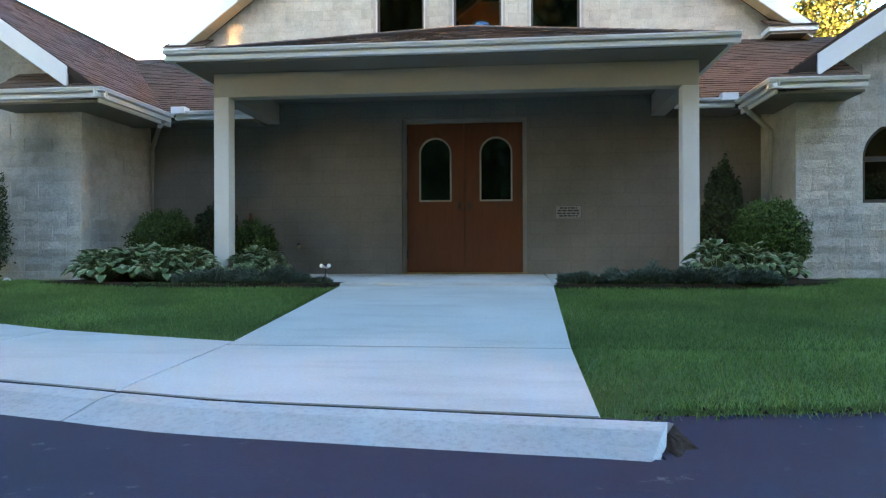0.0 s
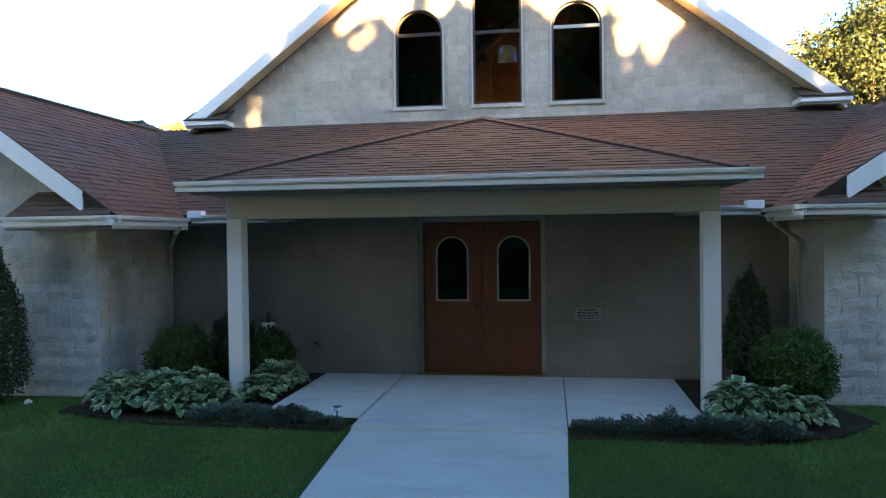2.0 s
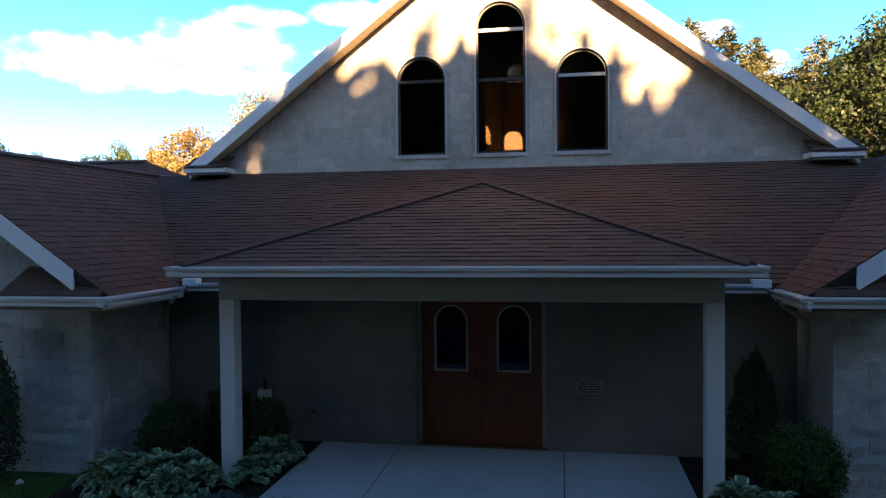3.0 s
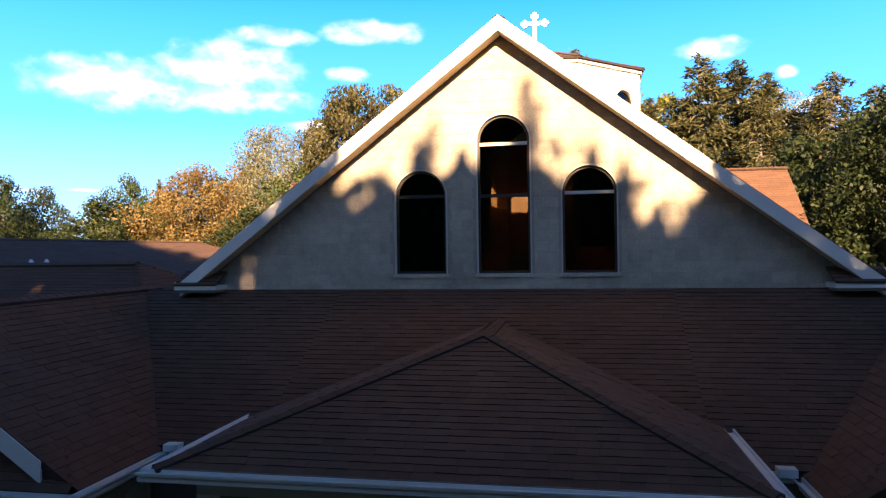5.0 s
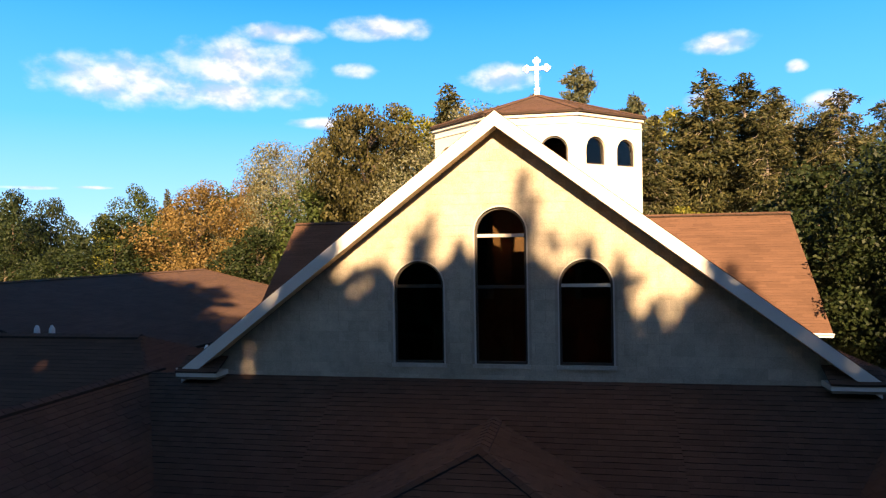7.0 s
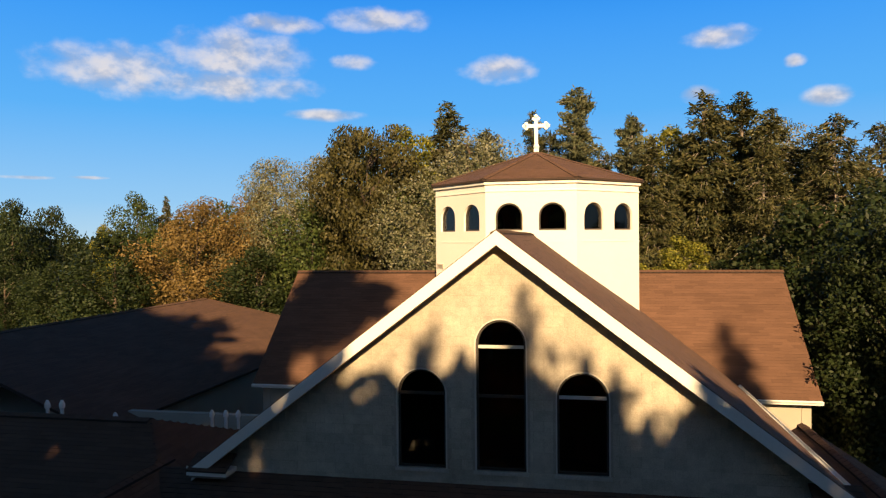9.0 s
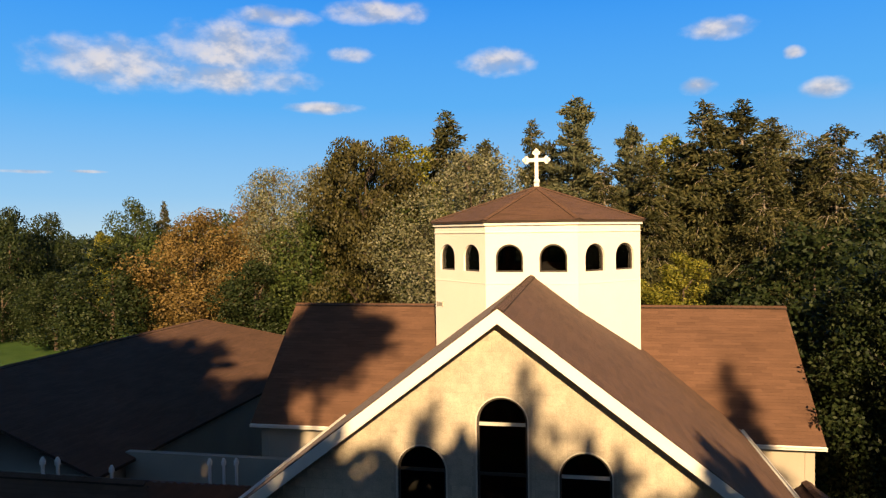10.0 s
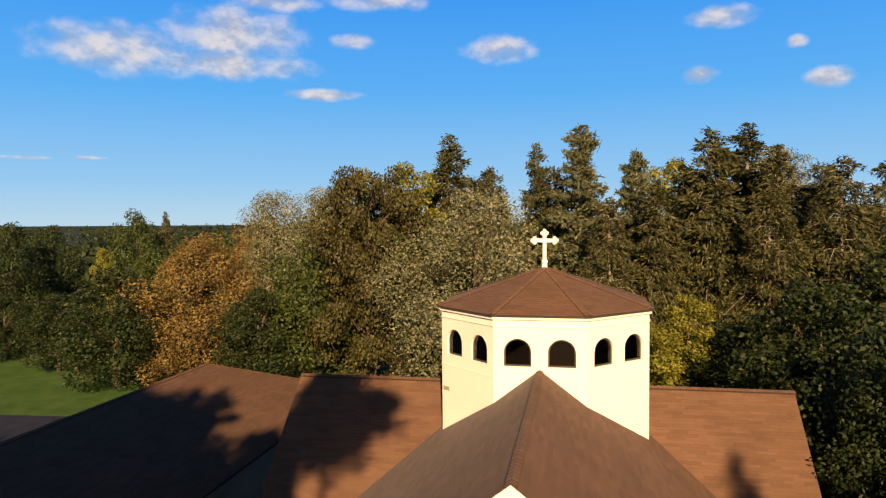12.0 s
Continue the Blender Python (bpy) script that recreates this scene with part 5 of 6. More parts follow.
# woodland behind: kind, x, y, height, breadth
for k, x, y, h, b in (("spruce", -10.5, 55, 22.2, 1.25), ("spire", -2.7, 58, 21.4, 0.9), ("pine", 1.3, 52, 22.2, 0.95), ("pine", 6.2, 55, 20.2, 1.0),
                      ("spruce", 12.4, 55.4, 22.1, 1.3), ("spire", 17.2, 63.3, 23.3, 1.5), ("larch", 21.9, 52.0, 19.2, 1.15), ("larch", 27.6, 57.7, 19.2, 1.15),
                      ("larch", -6.0, 50, 18.8, 1.0), ("larch", 3.5, 46, 16.0, 1.0), ("spruce", 7.5, 50, 17.5, 1.1), ("larch", 16.3, 50.9, 17.4, 1.12),
                      ("larch", -1.0, 54, 19.0, 1.0), ("larch", 12.3, 64.4, 19.6, 1.12), ("spruce", 18.5, 57.7, 20.8, 1.3), ("larch", 24.2, 64.4, 19.6, 1.12)):
    plant(k, x, y, h, b, x * 1.7)
for k, x, y, h, b in (("willow", -15.2, 45, 19.0, 1.22), ("lime", -17.5, 49, 19.3, 0.9), ("lime", -13.2, 50, 19.8, 0.9), ("maple", -5.4, 36, 16.6, 1.05),
                      ("maple", -26.3, 52, 17.4, 0.95), ("maple", -22.8, 55, 17.8, 0.8), ("lime", 9.9, 60, 20.5, 1.0), ("maple", 20.8, 65.6, 21.5, 0.92),
                      ("autumn", -32.1, 48, 13.2, 1.2), ("autumn", -29.0, 53, 14.2, 0.9), ("alder", -38.5, 45, 10.4, 1.35), ("oak", -11.0, 47, 15.0, 1.0)):
    plant(k, x, y, h, b, x * 2.3)
for k, x, y, h, b in (("oak", -56.7, 75, 16.0, 0.8), ("alder", -62.2, 60, 14.4, 0.8), ("alder", -64, 68, 14.0, 0.85), ("lime", -52.0, 62, 11.8, 0.8),
                      ("alder", -48.3, 50, 7.7, 1.2), ("oak", -46, 64, 11.5, 1.2), ("oak", -41, 60, 12.0, 1.1), ("spruce", -55.5, 80, 15.8, 0.7),
                      ("alder", -24.0, 43, 9.0, 1.3), ("oak", -20.5, 46, 13.0, 1.0), ("lime", 8.2, 38, 9.7, 1.3), ("lime", 5.0, 40, 8.5, 1.2), ("willow", -19.0, 50, 15.0, 1.0)):
    plant(k, x, y, h, b, x * 3.1)
for k, x, y, h, b in (("alder", 13.5, 30, 11.2, 1.2), ("alder", 18.5, 33, 12.5, 1.2), ("alder", 12.3, 18.4, 10.6, 1.0), ("hornbeam", 11.6, 14.6, 10.4, 1.0), ("alder", 15.5, 22, 10.2, 1.2),
                      ("alder", 19.5, 26, 10.5, 1.2), ("oak", 25, 36, 14.0, 1.1), ("oak", 33.8, 50.9, 15.7, 1.12), ("alder", 10.5, 36, 8.0, 1.2),
                      ("oak", -75, 72, 13.0, 1.2), ("oak", -85, 84, 14.0, 1.2), ("alder", -58, 54, 7.2, 1.3), ("oak", -35, 58, 13.5, 1.0)):
    plant(k, x, y, h, b, x * 1.3)

# trees across the drive, behind the viewer, that shade the forecourt
for k, x, y, h, b in (("spruce", 5.0, -24.0, 19.4, 0.6), ("scots", 1.2, -24.6, 26.4, 1.0), ("spire", 6.9, -24.4, 20.3, 0.42), ("linden", 2.8, -24.5, 18.6, 0.8), ("ash", 8.2, -24.0, 17.3, 0.6), ("ash", 6.8, -24.6, 18.8, 0.5), ("linden", 9.5, -24.6, 17.4, 0.5), ("linden", -0.6, -25.0, 24.0, 0.28), ("ash", 5.1, -25.8, 19.2, 0.7),
                      ("linden", 11.1, -24.0, 18.8, 0.75), ("linden", 14.8, -24.0, 18.0, 0.8), ("spruce", 15.4, -24.0, 23.2, 0.55), ("linden", 20.6, -25.0, 23.0, 0.55),
                      ("linden", -3.2, -24.0, 24.0, 0.58), ("linden", -7.5, -24.5, 26.4, 0.6), ("linden", -12.6, -25.0, 29.0, 0.6), ("linden", -18.9, -25.0, 24.0, 0.8)):
    plant(k, x, y, h, b, (x + 7.7) * 1.9)
for k, x, y, h, b in (("linden", -3.6, -30.0, 25.0, 0.5), ("ash", 5.9, -29.0, 18.6, 1.0), ("ash", 9.4, -29.0, 18.0, 1.0), ("linden", 12.9, -29.0, 18.5, 1.1),
                      ("linden", 17.2, -30.0, 18.0, 1.1), ("linden", 23.4, -25.0, 28.0, 0.5), ("linden", 30.0, -24.0, 25.0, 0.7), ("linden", 39.9, -22.0, 25.0, 0.75),
                      ("linden", -9.0, -30.0, 28.0, 0.6), ("linden", -14.5, -29.0, 33.0, 0.75), ("linden", -21.0, -30.0, 26.0, 0.75), ("linden", 10.1, -26.5, 18.2, 0.55), ("linden", -0.6, -26.0, 20.0, 0.4), ("linden", 4.8, -22.5, 13.5, 0.85), ("linden", 8.6, -22.5, 13.2, 0.85), ("linden", 12.3, -22.5, 13.4, 0.85),
                      ("linden", 0.6, -22.8, 13.6, 0.85), ("linden", -3.6, -22.6, 13.8, 0.85), ("linden", -8.0, -23.0, 14.0, 0.9)):
    plant(k, x, y, h, b, (x + 7.7) * 1.9)

# far woods to the skyline
r = np.random.default_rng(77)
cs = []
for i in range(640):
    d = 110 + 790 * r.uniform() ** 1.3
    an = radians(r.uniform(-55, 45))
    q = (math.sin(an) * d, math.cos(an) * d, r.uniform(3, 8.5))
    n = 90
    cs.append(np.array(q) + unit(r, n) * np.array([6.0, 6.0, 5.0]) * r.uniform(0.5, 1.0, (n, 1)))
c = np.vstack(cs)
tagged(leaves("far_woods", c, unit(r, len(c)), unit(r, len(c)), 1.4, 0.95, LEAF["dark"], None), "distant green woods along the skyline", "woodland", "", "stuff")


# ---- shrubs and flower beds ----
BOX_LEAF = leaf_material("box_leaf", [(0.014, 0.040, 0.011), (0.034, 0.085, 0.020), (0.085, 0.165, 0.036)], 0.5, 0.2)
YEW_LEAF = leaf_material("cedar_leaf", [(0.020, 0.026, 0.018), (0.034, 0.064, 0.026), (0.055, 0.088, 0.036)], 0.6, 0.1)
JUNIPER_LEAF = leaf_material("juniper_leaf", [(0.045, 0.080, 0.060), (0.075, 0.12, 0.09), (0.12, 0.165, 0.125)], 0.6, 0.1)


def bush(name, label, category, x, y, z, rx, rz, mat, count, seed, cone=0.0, size=0.05):
    """A dense shrub: stems inside, leaves thick towards an uneven outline."""
    r = np.random.default_rng(seed)
    ob = thing(name, label, category)
    ob.location = (x, y, z)
    bm = bmesh.new()
    for k in range(7):
        a = k * 0.9
        tube(bm, [(0.03 * math.cos(a), 0.03 * math.sin(a), 0), (rx * 0.4 * math.cos(a), rx * 0.4 * math.sin(a), rz * 0.9), (rx * 0.6 * math.cos(a), rx * 0.6 * math.sin(a), rz * 1.5)], [0.02, 0.012, 0.004], 5)
    tagged(part("stem", bm, BARK, ob), kind="stuff")
    d = unit(r, count)
    bump = np.array([1 + 0.22 * noise.noise((q[0] * 2.6 + seed, q[1] * 2.6, q[2] * 2.6)) + 0.20 * noise.noise((q[0] * 7, q[1] * 7 + seed, q[2] * 7)) for q in d])
    p = d * np.array([rx, rx, rz]) * (r.uniform(0.3, 1.0, count) ** 0.3 * bump)[:, None]
    p[:, 2] += rz
    if cone:
        f = np.clip(1.0 - cone * p[:, 2] / (2 * rz), 0.06, 1)
        p[:, :2] *= f[:, None] * 1.25
    p[:, 2] = np.maximum(p[:, 2], 0.02)
    leaves("foliage", p, unit(r, count) + d * 0.7 + np.array([0, 0, 0.4]), d + 0.7 * unit(r, count), size * r.uniform(0.7, 1.4, count), size * 0.55 * r.uniform(0.7, 1.3, count), mat, ob)
    return ob


bush("shrub", "rounded dark green box shrub beside the block wall", "shrub", -4.02, -1.45, -0.02, 0.43, 0.46, BOX_LEAF, 14000, 1, 0.0, 0.038)
bush("shrub", "upright dark shrub against the inner corner wall", "shrub", -3.58, -0.75, -0.02, 0.33, 0.52, YEW_LEAF, 5000, 2)
bush("shrub", "small dark shrub behind the porch column", "shrub", -3.0, -0.75, -0.02, 0.32, 0.40, BOX_LEAF, 5000, 3)
bush("shrub", "rounded bright green shrub beside the block wall", "shrub", 3.84, -1.72, -0.01, 0.45, 0.48, BOX_LEAF, 15000, 4, 0.0, 0.038)
bush("arborvitae", "dark conical arborvitae in the porch corner", "shrub", 3.62, -0.62, -0.02, 0.30, 0.78, YEW_LEAF, 7000, 5, 0.4)
bush("arborvitae", "tall dark arborvitae before the gabled wing", "shrub", -6.15, -2.35, -0.06, 0.50, 1.12, YEW_LEAF, 11000, 6, 0.75)


def hosta_material():
    m = Mat("hosta_leaf", 0.42, spec=0.35)
    sx = m.t.nodes.new("ShaderNodeSeparateXYZ")
    m.link(m.obj, sx.inputs[0])
    edge = m.math("ABSOLUTE", sx.outputs[0])
    wob = m.math("ADD", edge, m.math("MULTIPLY", m.math("SUBTRACT", m.noise(30, 3, 0.5, m.obj), 0.5), 0.035))
    rim = m.ramp(wob, [(0.058, grey(0)), (0.074, grey(1))])
    green = m.ramp(m.random, [(0.0, (0.062, 0.135, 0.055)), (0.5, (0.09, 0.175, 0.07)), (1.0, (0.13, 0.225, 0.09))])
    m.color(m.mix(rim, green, (0.46, 0.50, 0.34)))
    m.bump(m.noise(60, 2, 0.5, m.obj, (6, 0.3, 1)), 0.5, 0.006)
    return m.m


HOSTA = hosta_material()


def leaf_mesh(name, mat, length=0.23, width=0.19):
    """A broad pointed leaf, folded at its rib and bent over at the tip."""
    bm = bmesh.new()
    rows = []
    for i in range(7):
        t = i / 6
        w = width * 0.5 * max(0.0, math.sin(math.pi * (t * 0.92 + 0.06) ** 0.85)) ** 0.7 + 0.002
        y, z = length * t, 0.10 * length * math.sin(t * 2.2) - 0.30 * length * t * t
        rows.append([bm.verts.new((s * w, y, z + abs(s) * w * 0.35 + 0.006 * math.sin(9 * t + 3 * s))) for s in (-1, -0.5, 0, 0.5, 1)])
    for q, s in zip(rows, rows[1:]):
        for k in range(4):
            f = bm.faces.new((q[k], q[k + 1], s[k + 1], s[k]))
            f.smooth = True
    me = bpy.data.meshes.new(name)
    bm.to_mesh(me)
    bm.free()
    me.materials.append(mat)
    return me


HOSTA_LEAF = leaf_mesh("leaf", HOSTA)


def hosta(seed, count=70):
    r = random.Random(seed)
    ob = thing("hosta", "variegated hosta clump with pale leaf margins in mulch", "plant", "hostas along the church front")
    bm = bmesh.new()
    for i in range(count):
        ring = i / count
        an = i * 2.39996 + r.uniform(-0.2, 0.2)
        rad, z = 0.03 + 0.20 * ring, 0.29 - 0.20 * ring + r.uniform(-0.02, 0.03)
        base = Vector((rad * math.cos(an), rad * math.sin(an), z))
        tube(bm, [(0.01 * math.cos(an), 0.01 * math.sin(an), 0), base * 0.6, base], [0.005, 0.004, 0.003], 4, False)
        leaf = new("leaf", HOSTA_LEAF)
        leaf.parent = ob
        leaf.matrix_local = Matrix.Translation(base) @ Matrix.Rotation(an - math.pi / 2, 4, "Z") @ Matrix.Rotation(radians(30 - 52 * ring + r.uniform(-10, 10)), 4, "X") @ Matrix.Rotation(r.uniform(-0.3, 0.3), 4, "Y") @ Matrix.Scale(r.uniform(0.36, 0.56), 4)
    tagged(part("stalk", bm, HOSTA, ob), kind="stuff")
    return ob


first = [hosta(s) for s in (11, 12, 13)]
spots = [(-4.5, -2.35, 1.1), (-4.15, -2.6, 1.2), (-3.8, -2.4, 1.35), (-3.45, -2.62, 1.2), (-3.15, -2.35, 1.25), (-4.2, -2.1, 1.2), (-2.72, -1.45, 1.25),
         (-2.66, -1.0, 1.1), (3.05, -2.35, 1.4), (3.4, -2.5, 1.25), (3.74, -2.45, 1.0), (-3.5, -2.05, 1.3), (-4.6, -2.05, 1.1), (-2.75, -1.85, 1.0), (-3.85, -2.05, 1.25)]
for i, (x, y, s) in enumerate(spots):
    m = Matrix.LocRotScale((x, y, -0.01), Euler((0, 0, i * 1.3)), (s, s, s))
    if i < 3:
        first[i].matrix_basis = m
    else:
        q = first[i % 3].scale[0]
        copy_thing(first[i % 3], Matrix.LocRotScale((x, y, -0.01), Euler((0, 0, i * 1.3)), (s / q, s / q, s / q)))


def juniper(name, x, y, rx, ry, h, seed, count):
    r = np.random.default_rng(seed)
    ob = thing(name, "low blue-green juniper spreading over the bed edge", "plant", "junipers along the bed")
    ob.location = (x, y, -0.01)
    bm = bmesh.new()
    for k in range(9):
        a = k * 0.7
        tube(bm, [(0, 0, 0.02), (rx * 0.5 * math.cos(a), ry * 0.5 * math.sin(a), h * 0.4), (rx * 0.85 * math.cos(a), ry * 0.85 * math.sin(a), h * 0.6)], [0.012, 0.008, 0.003], 4)
    tagged(part("stem", bm, BARK, ob), kind="stuff")
    a, q = r.uniform(0, 6.28, count), np.sqrt(r.uniform(0, 1, count))
    px, py = q * np.cos(a) * rx, q * np.sin(a) * ry
    top = np.array([h * (0.55 + 0.5 * noise.noise((u * 4 + seed, v * 4, 0)) + 0.35 * noise.noise((u * 11, v * 11, seed))) for u, v in zip(px, py)]) * (1 - 0.45 * q ** 3)
    p = np.stack([px, py, np.maximum(0.015, top * r.uniform(0.25, 1.12, count))], 1)
    leaves("foliage", p, np.stack([np.cos(a), np.sin(a), r.uniform(0.1, 1.4, count)], 1) + 0.5 * unit(r, count), unit(r, count), 0.055 * r.uniform(0.6, 1.5, count), 0.014 * r.uniform(0.7, 1.5, count), JUNIPER_LEAF, ob)
    return ob


for i, (x, y, rx, ry, h) in enumerate(((-2.75, -2.74, 0.50, 0.26, 0.24), (-2.05, -2.80, 0.50, 0.22, 0.22), (-1.55, -2.84, 0.26, 0.15, 0.11), (1.6, -2.82, 0.36, 0.20, 0.18),
                                       (2.15, -2.80, 0.45, 0.24, 0.26), (2.75, -2.84, 0.45, 0.24, 0.26), (3.25, -2.86, 0.38, 0.18, 0.18))):
    juniper("juniper", x, y, rx, ry, h, 20 + i, 4200 if rx > 0.3 else 1200)

# ---- lawn ----
r = np.random.default_rng(5)
n = 380000
px, py = r.uniform(-7.5, 7.0, n), r.uniform(-8.1, -1.3, n)
edge_l = np.array([along(x, WALK_EDGE) for x in px])
on_left = (px < -1.20 - 0.03) & (py > edge_l + 0.01) & (py < np.where(px > -3.6, -2.92, np.where(px > -5.0, -2.95 + 0.3 * (-3.6 - px) / 1.4, -2.0)))
on_right = (px > 1.20 - 0.09 * (py + 3.0) / -5.2 ) & (py > np.where(px < 1.33, -8.0, -7.80 + 0.16 * np.minimum(px - 1.25, 6.0)) + 0.03 * r.normal(size=n)) & (py < np.where(px < 3.1, -2.95, np.where(px < 4.6, -3.05 + 0.85 * (px - 3.1) / 1.5, -1.34)))
ok = on_left | on_right
px, py = px[ok], py[ok]
m = len(px)
hgt = r.uniform(0.024, 0.050, m) * np.array([1 + 0.35 * noise.noise((x * 1.3, y * 1.3, 5)) for x, y in zip(px, py)])
pz = np.where((py > -3.0) & (px > -3.6) & (px < 3.1), -0.022, -0.4)
pz = np.maximum(np.maximum(pz, -0.315), np.array([ground_z(x, y) for x, y in zip(px, py)]))
lean = np.stack([r.normal(size=m) * 0.4, r.normal(size=m) * 0.4, np.ones(m)], 1)
out_ = np.stack([r.normal(size=m), r.normal(size=m), np.zeros(m)], 1)
tagged(leaves("grass", np.stack([px, py, pz + hgt * 0.42], 1), lean, out_, hgt, 0.0042, GRASS, None), "mown green lawn grass before the church", "grass", "", "stuff")

# ragged soil and stones along the asphalt edge
r = random.Random(8)
bm = bmesh.new()
for i in range(240):
    x = r.uniform(1.2, 5.5)
    s = r.uniform(0.003, 0.008)
    bmesh.ops.create_icosphere(bm, subdivisions=1, radius=s, matrix=Matrix.LocRotScale((x, -7.74 + 0.16 * (x - 1.25) + r.uniform(-0.09, 0.03), -0.305 + r.uniform(0, 0.02)), Euler((r.uniform(0, 3), r.uniform(0, 3), 0)), (1, r.uniform(0.6, 1), 0.6)))
tagged(part("gravel", bm, MULCH, None), "loose stones along the asphalt edge", "gravel", "", "stuff")

soil = bmesh.new()
r = random.Random(31)
rings = []
for k in range(4):
    f = 1 - k / 3.2
    rings.append([soil.verts.new((1.33 + 0.10 * f * math.cos(i * 0.449) * (1 + 0.35 * r.uniform(-1, 1)), -8.06 + 0.30 * f * math.sin(i * 0.449) * (1 + 0.3 * r.uniform(-1, 1)), -0.318 + 0.022 * (1 - f * f) * r.uniform(0.6, 1.2))) for i in range(14)])
for a, b in zip(rings, rings[1:]):
    for i in range(14):
        soil.faces.new((a[i], a[(i + 1) % 14], b[(i + 1) % 14], b[i]))
soil.faces.new(rings[-1])
bmesh.ops.recalc_face_normals(soil, faces=soil.faces)
tagged(part("soil", soil, MULCH, None), "crumbled brown soil at the broken kerb end", "soil", "", "stuff")

# ---- small fixtures ----
lamp = thing("path_light", "twin-headed white path light on a thin stake", "garden light")
lamp.location = (-1.33, -2.95, -0.03)
bm = bmesh.new()
tube(bm, [(0, 0, -0.05), (0, 0, 0.20)], 0.008, 8)
part("stake", bm, BLACK_METAL, lamp)
for s in (-1, 1):
    bm = bmesh.new()
    tube(bm, [(s * 0.004, 0.0, 0.2), (s * 0.03, -0.01, 0.215), (s * 0.045, -0.045, 0.225)], [0.010, 0.015, 0.022], 12)
    part("lamp_head", bm, PVC, lamp)
part("solar_panel", boxes((-0.05, 0.05, -0.02, 0.05, 0.232, 0.240)), BLACK_METAL, lamp)

plaque = thing("wall_plaque", "weathered grey engraved metal plaque beside the doors", "sign")
part("plate", soft_box(1.365, 1.765, -0.014, 0.0, 0.825, 1.03, 0.004), DULL_METAL, plaque)
part("border", boxes((1.372, 1.758, -0.017, -0.0142, 0.832, 0.838), (1.372, 1.758, -0.017, -0.0142, 1.017, 1.023), (1.372, 1.378, -0.017, -0.0142, 0.838, 1.017), (1.752, 1.758, -0.017, -0.0142, 0.838, 1.017)), BLACK_METAL, plaque)
for z, a, b in ((0.985, 1.44, 1.69), (0.945, 1.41, 1.72), (0.905, 1.40, 1.73), (0.868, 1.43, 1.70)):
    x = a
    q = random.Random(int(z * 1000))
    while x < b:
        wd = min(q.uniform(0.03, 0.08), b - x)
        part("line_of_writing", boxes((x, x + wd, -0.0165, -0.0142, z - 0.011, z + 0.011)), BLACK_METAL, plaque)
        x += wd + 0.014

tap = thing("hose_tap", "small dark wall tap on the rendered wall", "tap")
bm = bmesh.new()
tube(bm, [(-2.56, 0.0, 0.43), (-2.56, -0.05, 0.43), (-2.56, -0.08, 0.39)], [0.02, 0.018, 0.012], 8)
part("spout", bm, BRASS, tap)
bm = bmesh.new()
tube(bm, [(-2.56, -0.05, 0.45), (-2.56, -0.05, 0.475)], [0.03, 0.03], 10)
part("handle", bm, BLACK_METAL, tap)

meter = thing("utility_meter", "grey utility meter boxes on the corner wall", "meter")
part("box", soft_box(-3.42, -3.24, -0.12, 0.0, 0.62, 0.78, 0.01), PVC, meter)
part("box", soft_box(-3.44, -3.22, -0.14, 0.0, 0.40, 0.56, 0.01), PORCH_PAINT, meter)
bm = bmesh.new()
tube(bm, [(-3.33, -0.05, 0.0), (-3.33, -0.05, 0.95)], 0.025, 8)
part("conduit", bm, DOOR_WOOD, meter)

spout = thing("drain_outlet", "white downspout outlet at the wall corner", "drain pipe")
part("elbow", soft_box(-4.99, -4.87, -2.08, -1.86, -0.10, 0.0, 0.012), WHITE, spout)
bm = bmesh.new()
tube(bm, [(-4.93, -2.05, -0.06), (-5.0, -2.3, -0.09), (-5.12, -2.6, -0.10)], 0.04, 8)
part("drain_hose", bm, BLACK_METAL, spout)
cap = thing("cleanout_cap", "small white capped pipe in the lawn", "pipe")
bm = bmesh.new()
tube(bm, [(-5.72, -2.25, -0.1), (-5.72, -2.25, 0.0), (-5.72, -2.25, 0.03)], [0.05, 0.05, 0.02], 10)
part("pipe", bm, PVC, cap)


# ---- blocks of the walls ----
def block_mesh(w, h, seed, d=0.028):
    """A split-faced block: a rough front on a shallow body, front towards -y."""
    r = random.Random(seed)
    nx, nz = (4 if w > 0.25 else 2), 2
    v, f = [], []
    for k in range(nz + 1):
        for i in range(nx + 1):
            rim = i in (0, nx) or k in (0, nz)
            v.append((w * i / nx, -(0.004 if rim else r.uniform(0.35, 1.0) * d), h * k / nz))
    for k in range(nz):
        for i in range(nx):
            a = k * (nx + 1) + i
            f.append((a, a + 1, a + nx + 2, a + nx + 1))
    rim = [i for i in range(nx + 1)] + [k * (nx + 1) + nx for k in range(1, nz + 1)] + [nz * (nx + 1) + i for i in range(nx - 1, -1, -1)] + [k * (nx + 1) for k in range(nz - 1, 0, -1)]
    o = len(v)
    v += [(v[i][0], 0.014, v[i][2]) for i in rim]
    for i in range(len(rim)):
        j = (i + 1) % len(rim)
        f.append((rim[i], o + i, o + j, rim[j]))
    return v, f


FULL = {}
for depth in (0.026, 0.008):
    FULL[depth] = []
    for s in range(8):
        me = bpy.data.meshes.new("block")
        v, f = block_mesh(0.392, 0.194, s, depth)
        me.from_pydata(v, [], f)
        me.materials.append(BLOCK if depth > 0.01 else GABLE_BLOCK)
        FULL[depth].append(me)


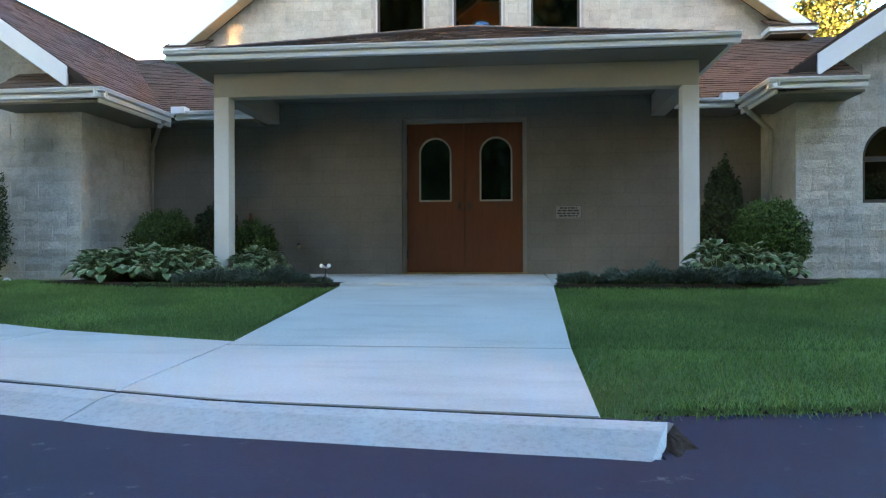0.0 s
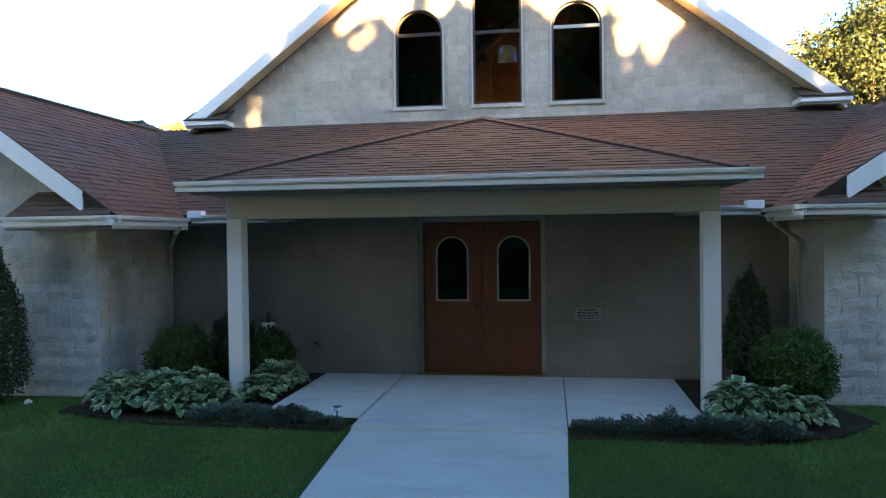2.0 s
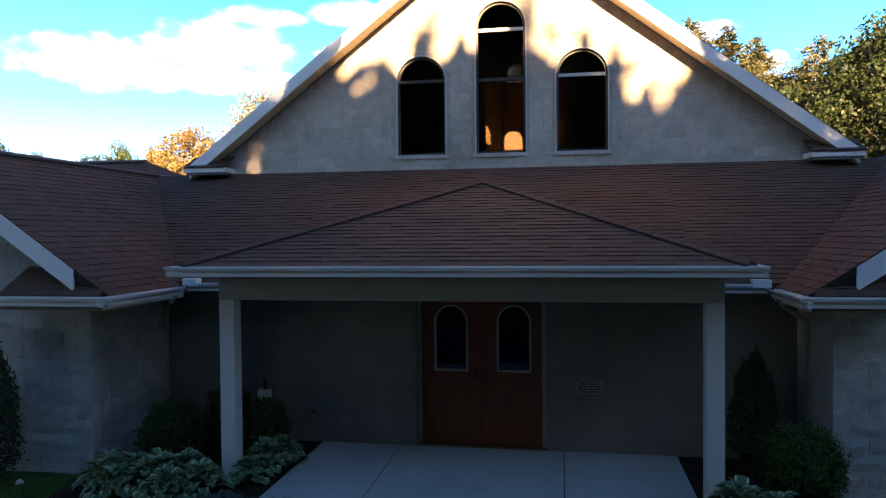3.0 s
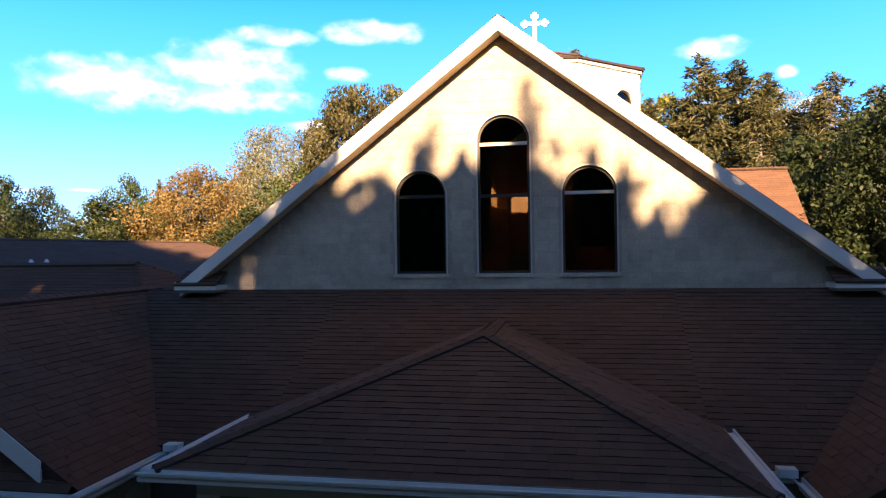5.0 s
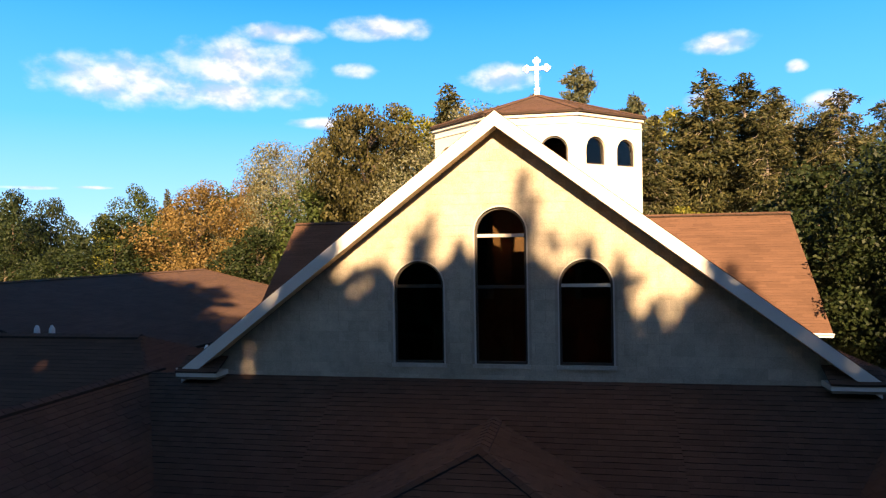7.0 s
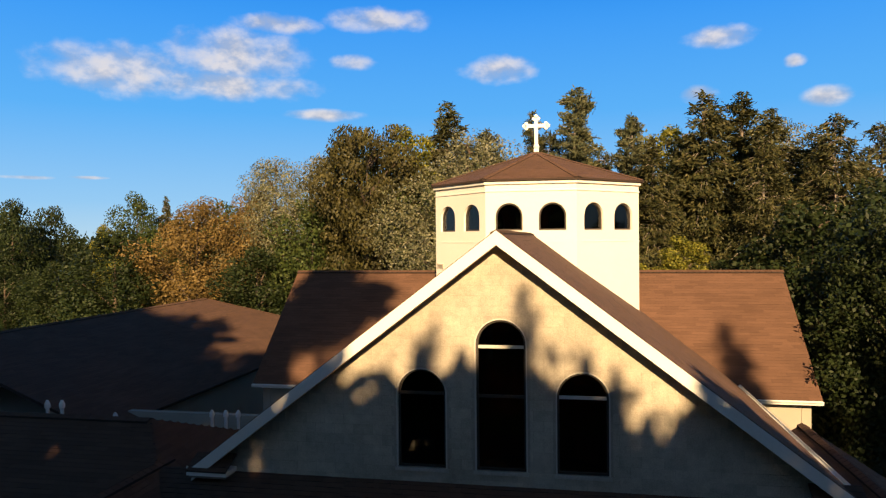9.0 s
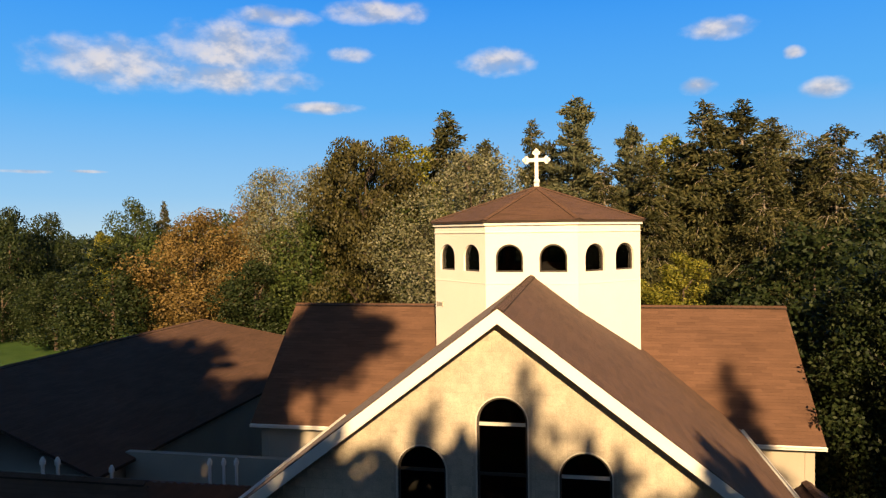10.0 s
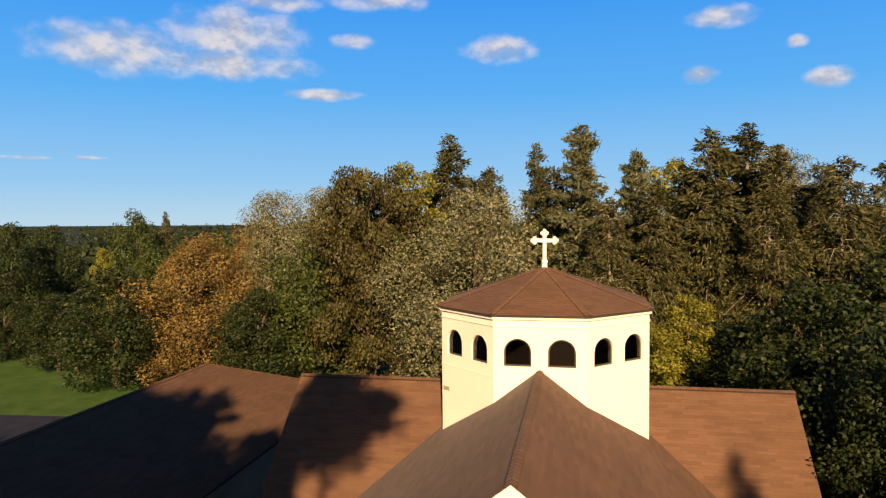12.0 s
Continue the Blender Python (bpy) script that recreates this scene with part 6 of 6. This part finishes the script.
def block_face(wall, s0, s1, z0, z1, roofline, openings, m, seed, parts_below=99.0, depth=0.026):
    """Blocks in running bond over a wall's face; m takes (along, out, up) to the wall."""
    r = random.Random(seed)
    rest_v, rest_f = [], []
    row, z = 0, z0
    while z < z1:
        x = s0 - (0.2 if row % 2 else 0.0)
        while x < s1:
            spans = [(max(x, s0), min(x + 0.394, s1))]
            for a, b, sill, spring, _ in openings:
                q = z + 0.1
                top = spring + (b - a) / 2
                if sill - 0.07 < q < top:
                    half = (b - a) / 2 + 0.07 if q < spring else math.sqrt(max(0.0, ((b - a) / 2 + 0.07) ** 2 - (q - spring) ** 2))
                    c, out2 = (a + b) / 2, []
                    for p, t in spans:
                        out2 += [(p, min(t, c - half)), (max(p, c + half), t)]
                    spans = out2
            for p, t in spans:
                while t - p > 0.05 and roofline(p) < z + 0.2:
                    p += 0.02
                while t - p > 0.05 and roofline(t) < z + 0.2:
                    t -= 0.02
                if t - p < 0.05:
                    continue
                at = m @ Matrix.Translation((p, r.uniform(-0.003, 0.003), z))
                if z < parts_below:
                    if t - p > 0.385:
                        me = FULL[depth][r.randrange(8)]
                    else:
                        v, f = block_mesh(t - p - 0.005, 0.194, r.randrange(99), depth)
                        me = bpy.data.meshes.new("block")
                        me.from_pydata(v, [], f)
                        me.materials.append(BLOCK if depth > 0.01 else GABLE_BLOCK)
                    ob = new("block", me)
                    ob.parent = wall
                    ob.matrix_local = at
                else:
                    v, f = block_mesh(t - p - 0.005, 0.194, r.randrange(99), depth)
                    o = len(rest_v)
                    rest_v += [at @ Vector(q) for q in v]
                    rest_f += [tuple(o + i for i in q) for q in f]
            x += 0.4
        z += 0.2
        row += 1
    if rest_v:
        me = bpy.data.meshes.new("block_field")
        me.from_pydata(rest_v, [], rest_f)
        me.materials.append(BLOCK if depth > 0.01 else GABLE_BLOCK)
        ob = new("block_field", me)
        ob.parent = wall
        ob["kind"] = "stuff"


walls = {o.name: o for o in church.children}
flat = lambda x: 99.0
block_face(walls["wing_front_wall"], -8.2, -5.0, -0.3, 4.3, lambda x: LZ - 0.16 - abs(x - LX) * 0.70, [], Matrix.Translation((0, LY, 0)), 1)
block_face(walls["wing_front_wall.001"], 4.33, 7.4, -0.3, 4.3, lambda x: RZ - 0.16 - abs(x - RX) * 0.665, [(5.14, 6.06, 0.94, 1.50, True)], Matrix.Translation((0, RY, 0)), 2)
block_face(walls["wing_side_wall"], 0.0, 1.79, -0.3, 2.1, flat, [], Matrix.Translation((-5.0 + 0.012, LY + 0.008, 0)) @ Matrix.Rotation(math.pi / 2, 4, "Z"), 3)
block_face(walls["gable_wall"], -5.55, 5.5, 4.3, 8.9, lambda x: RIDGE - 0.3 - abs(x) * GS, WINDOWS, Matrix.Translation((0, GY, 0)), 4, 6.1, 0.008)
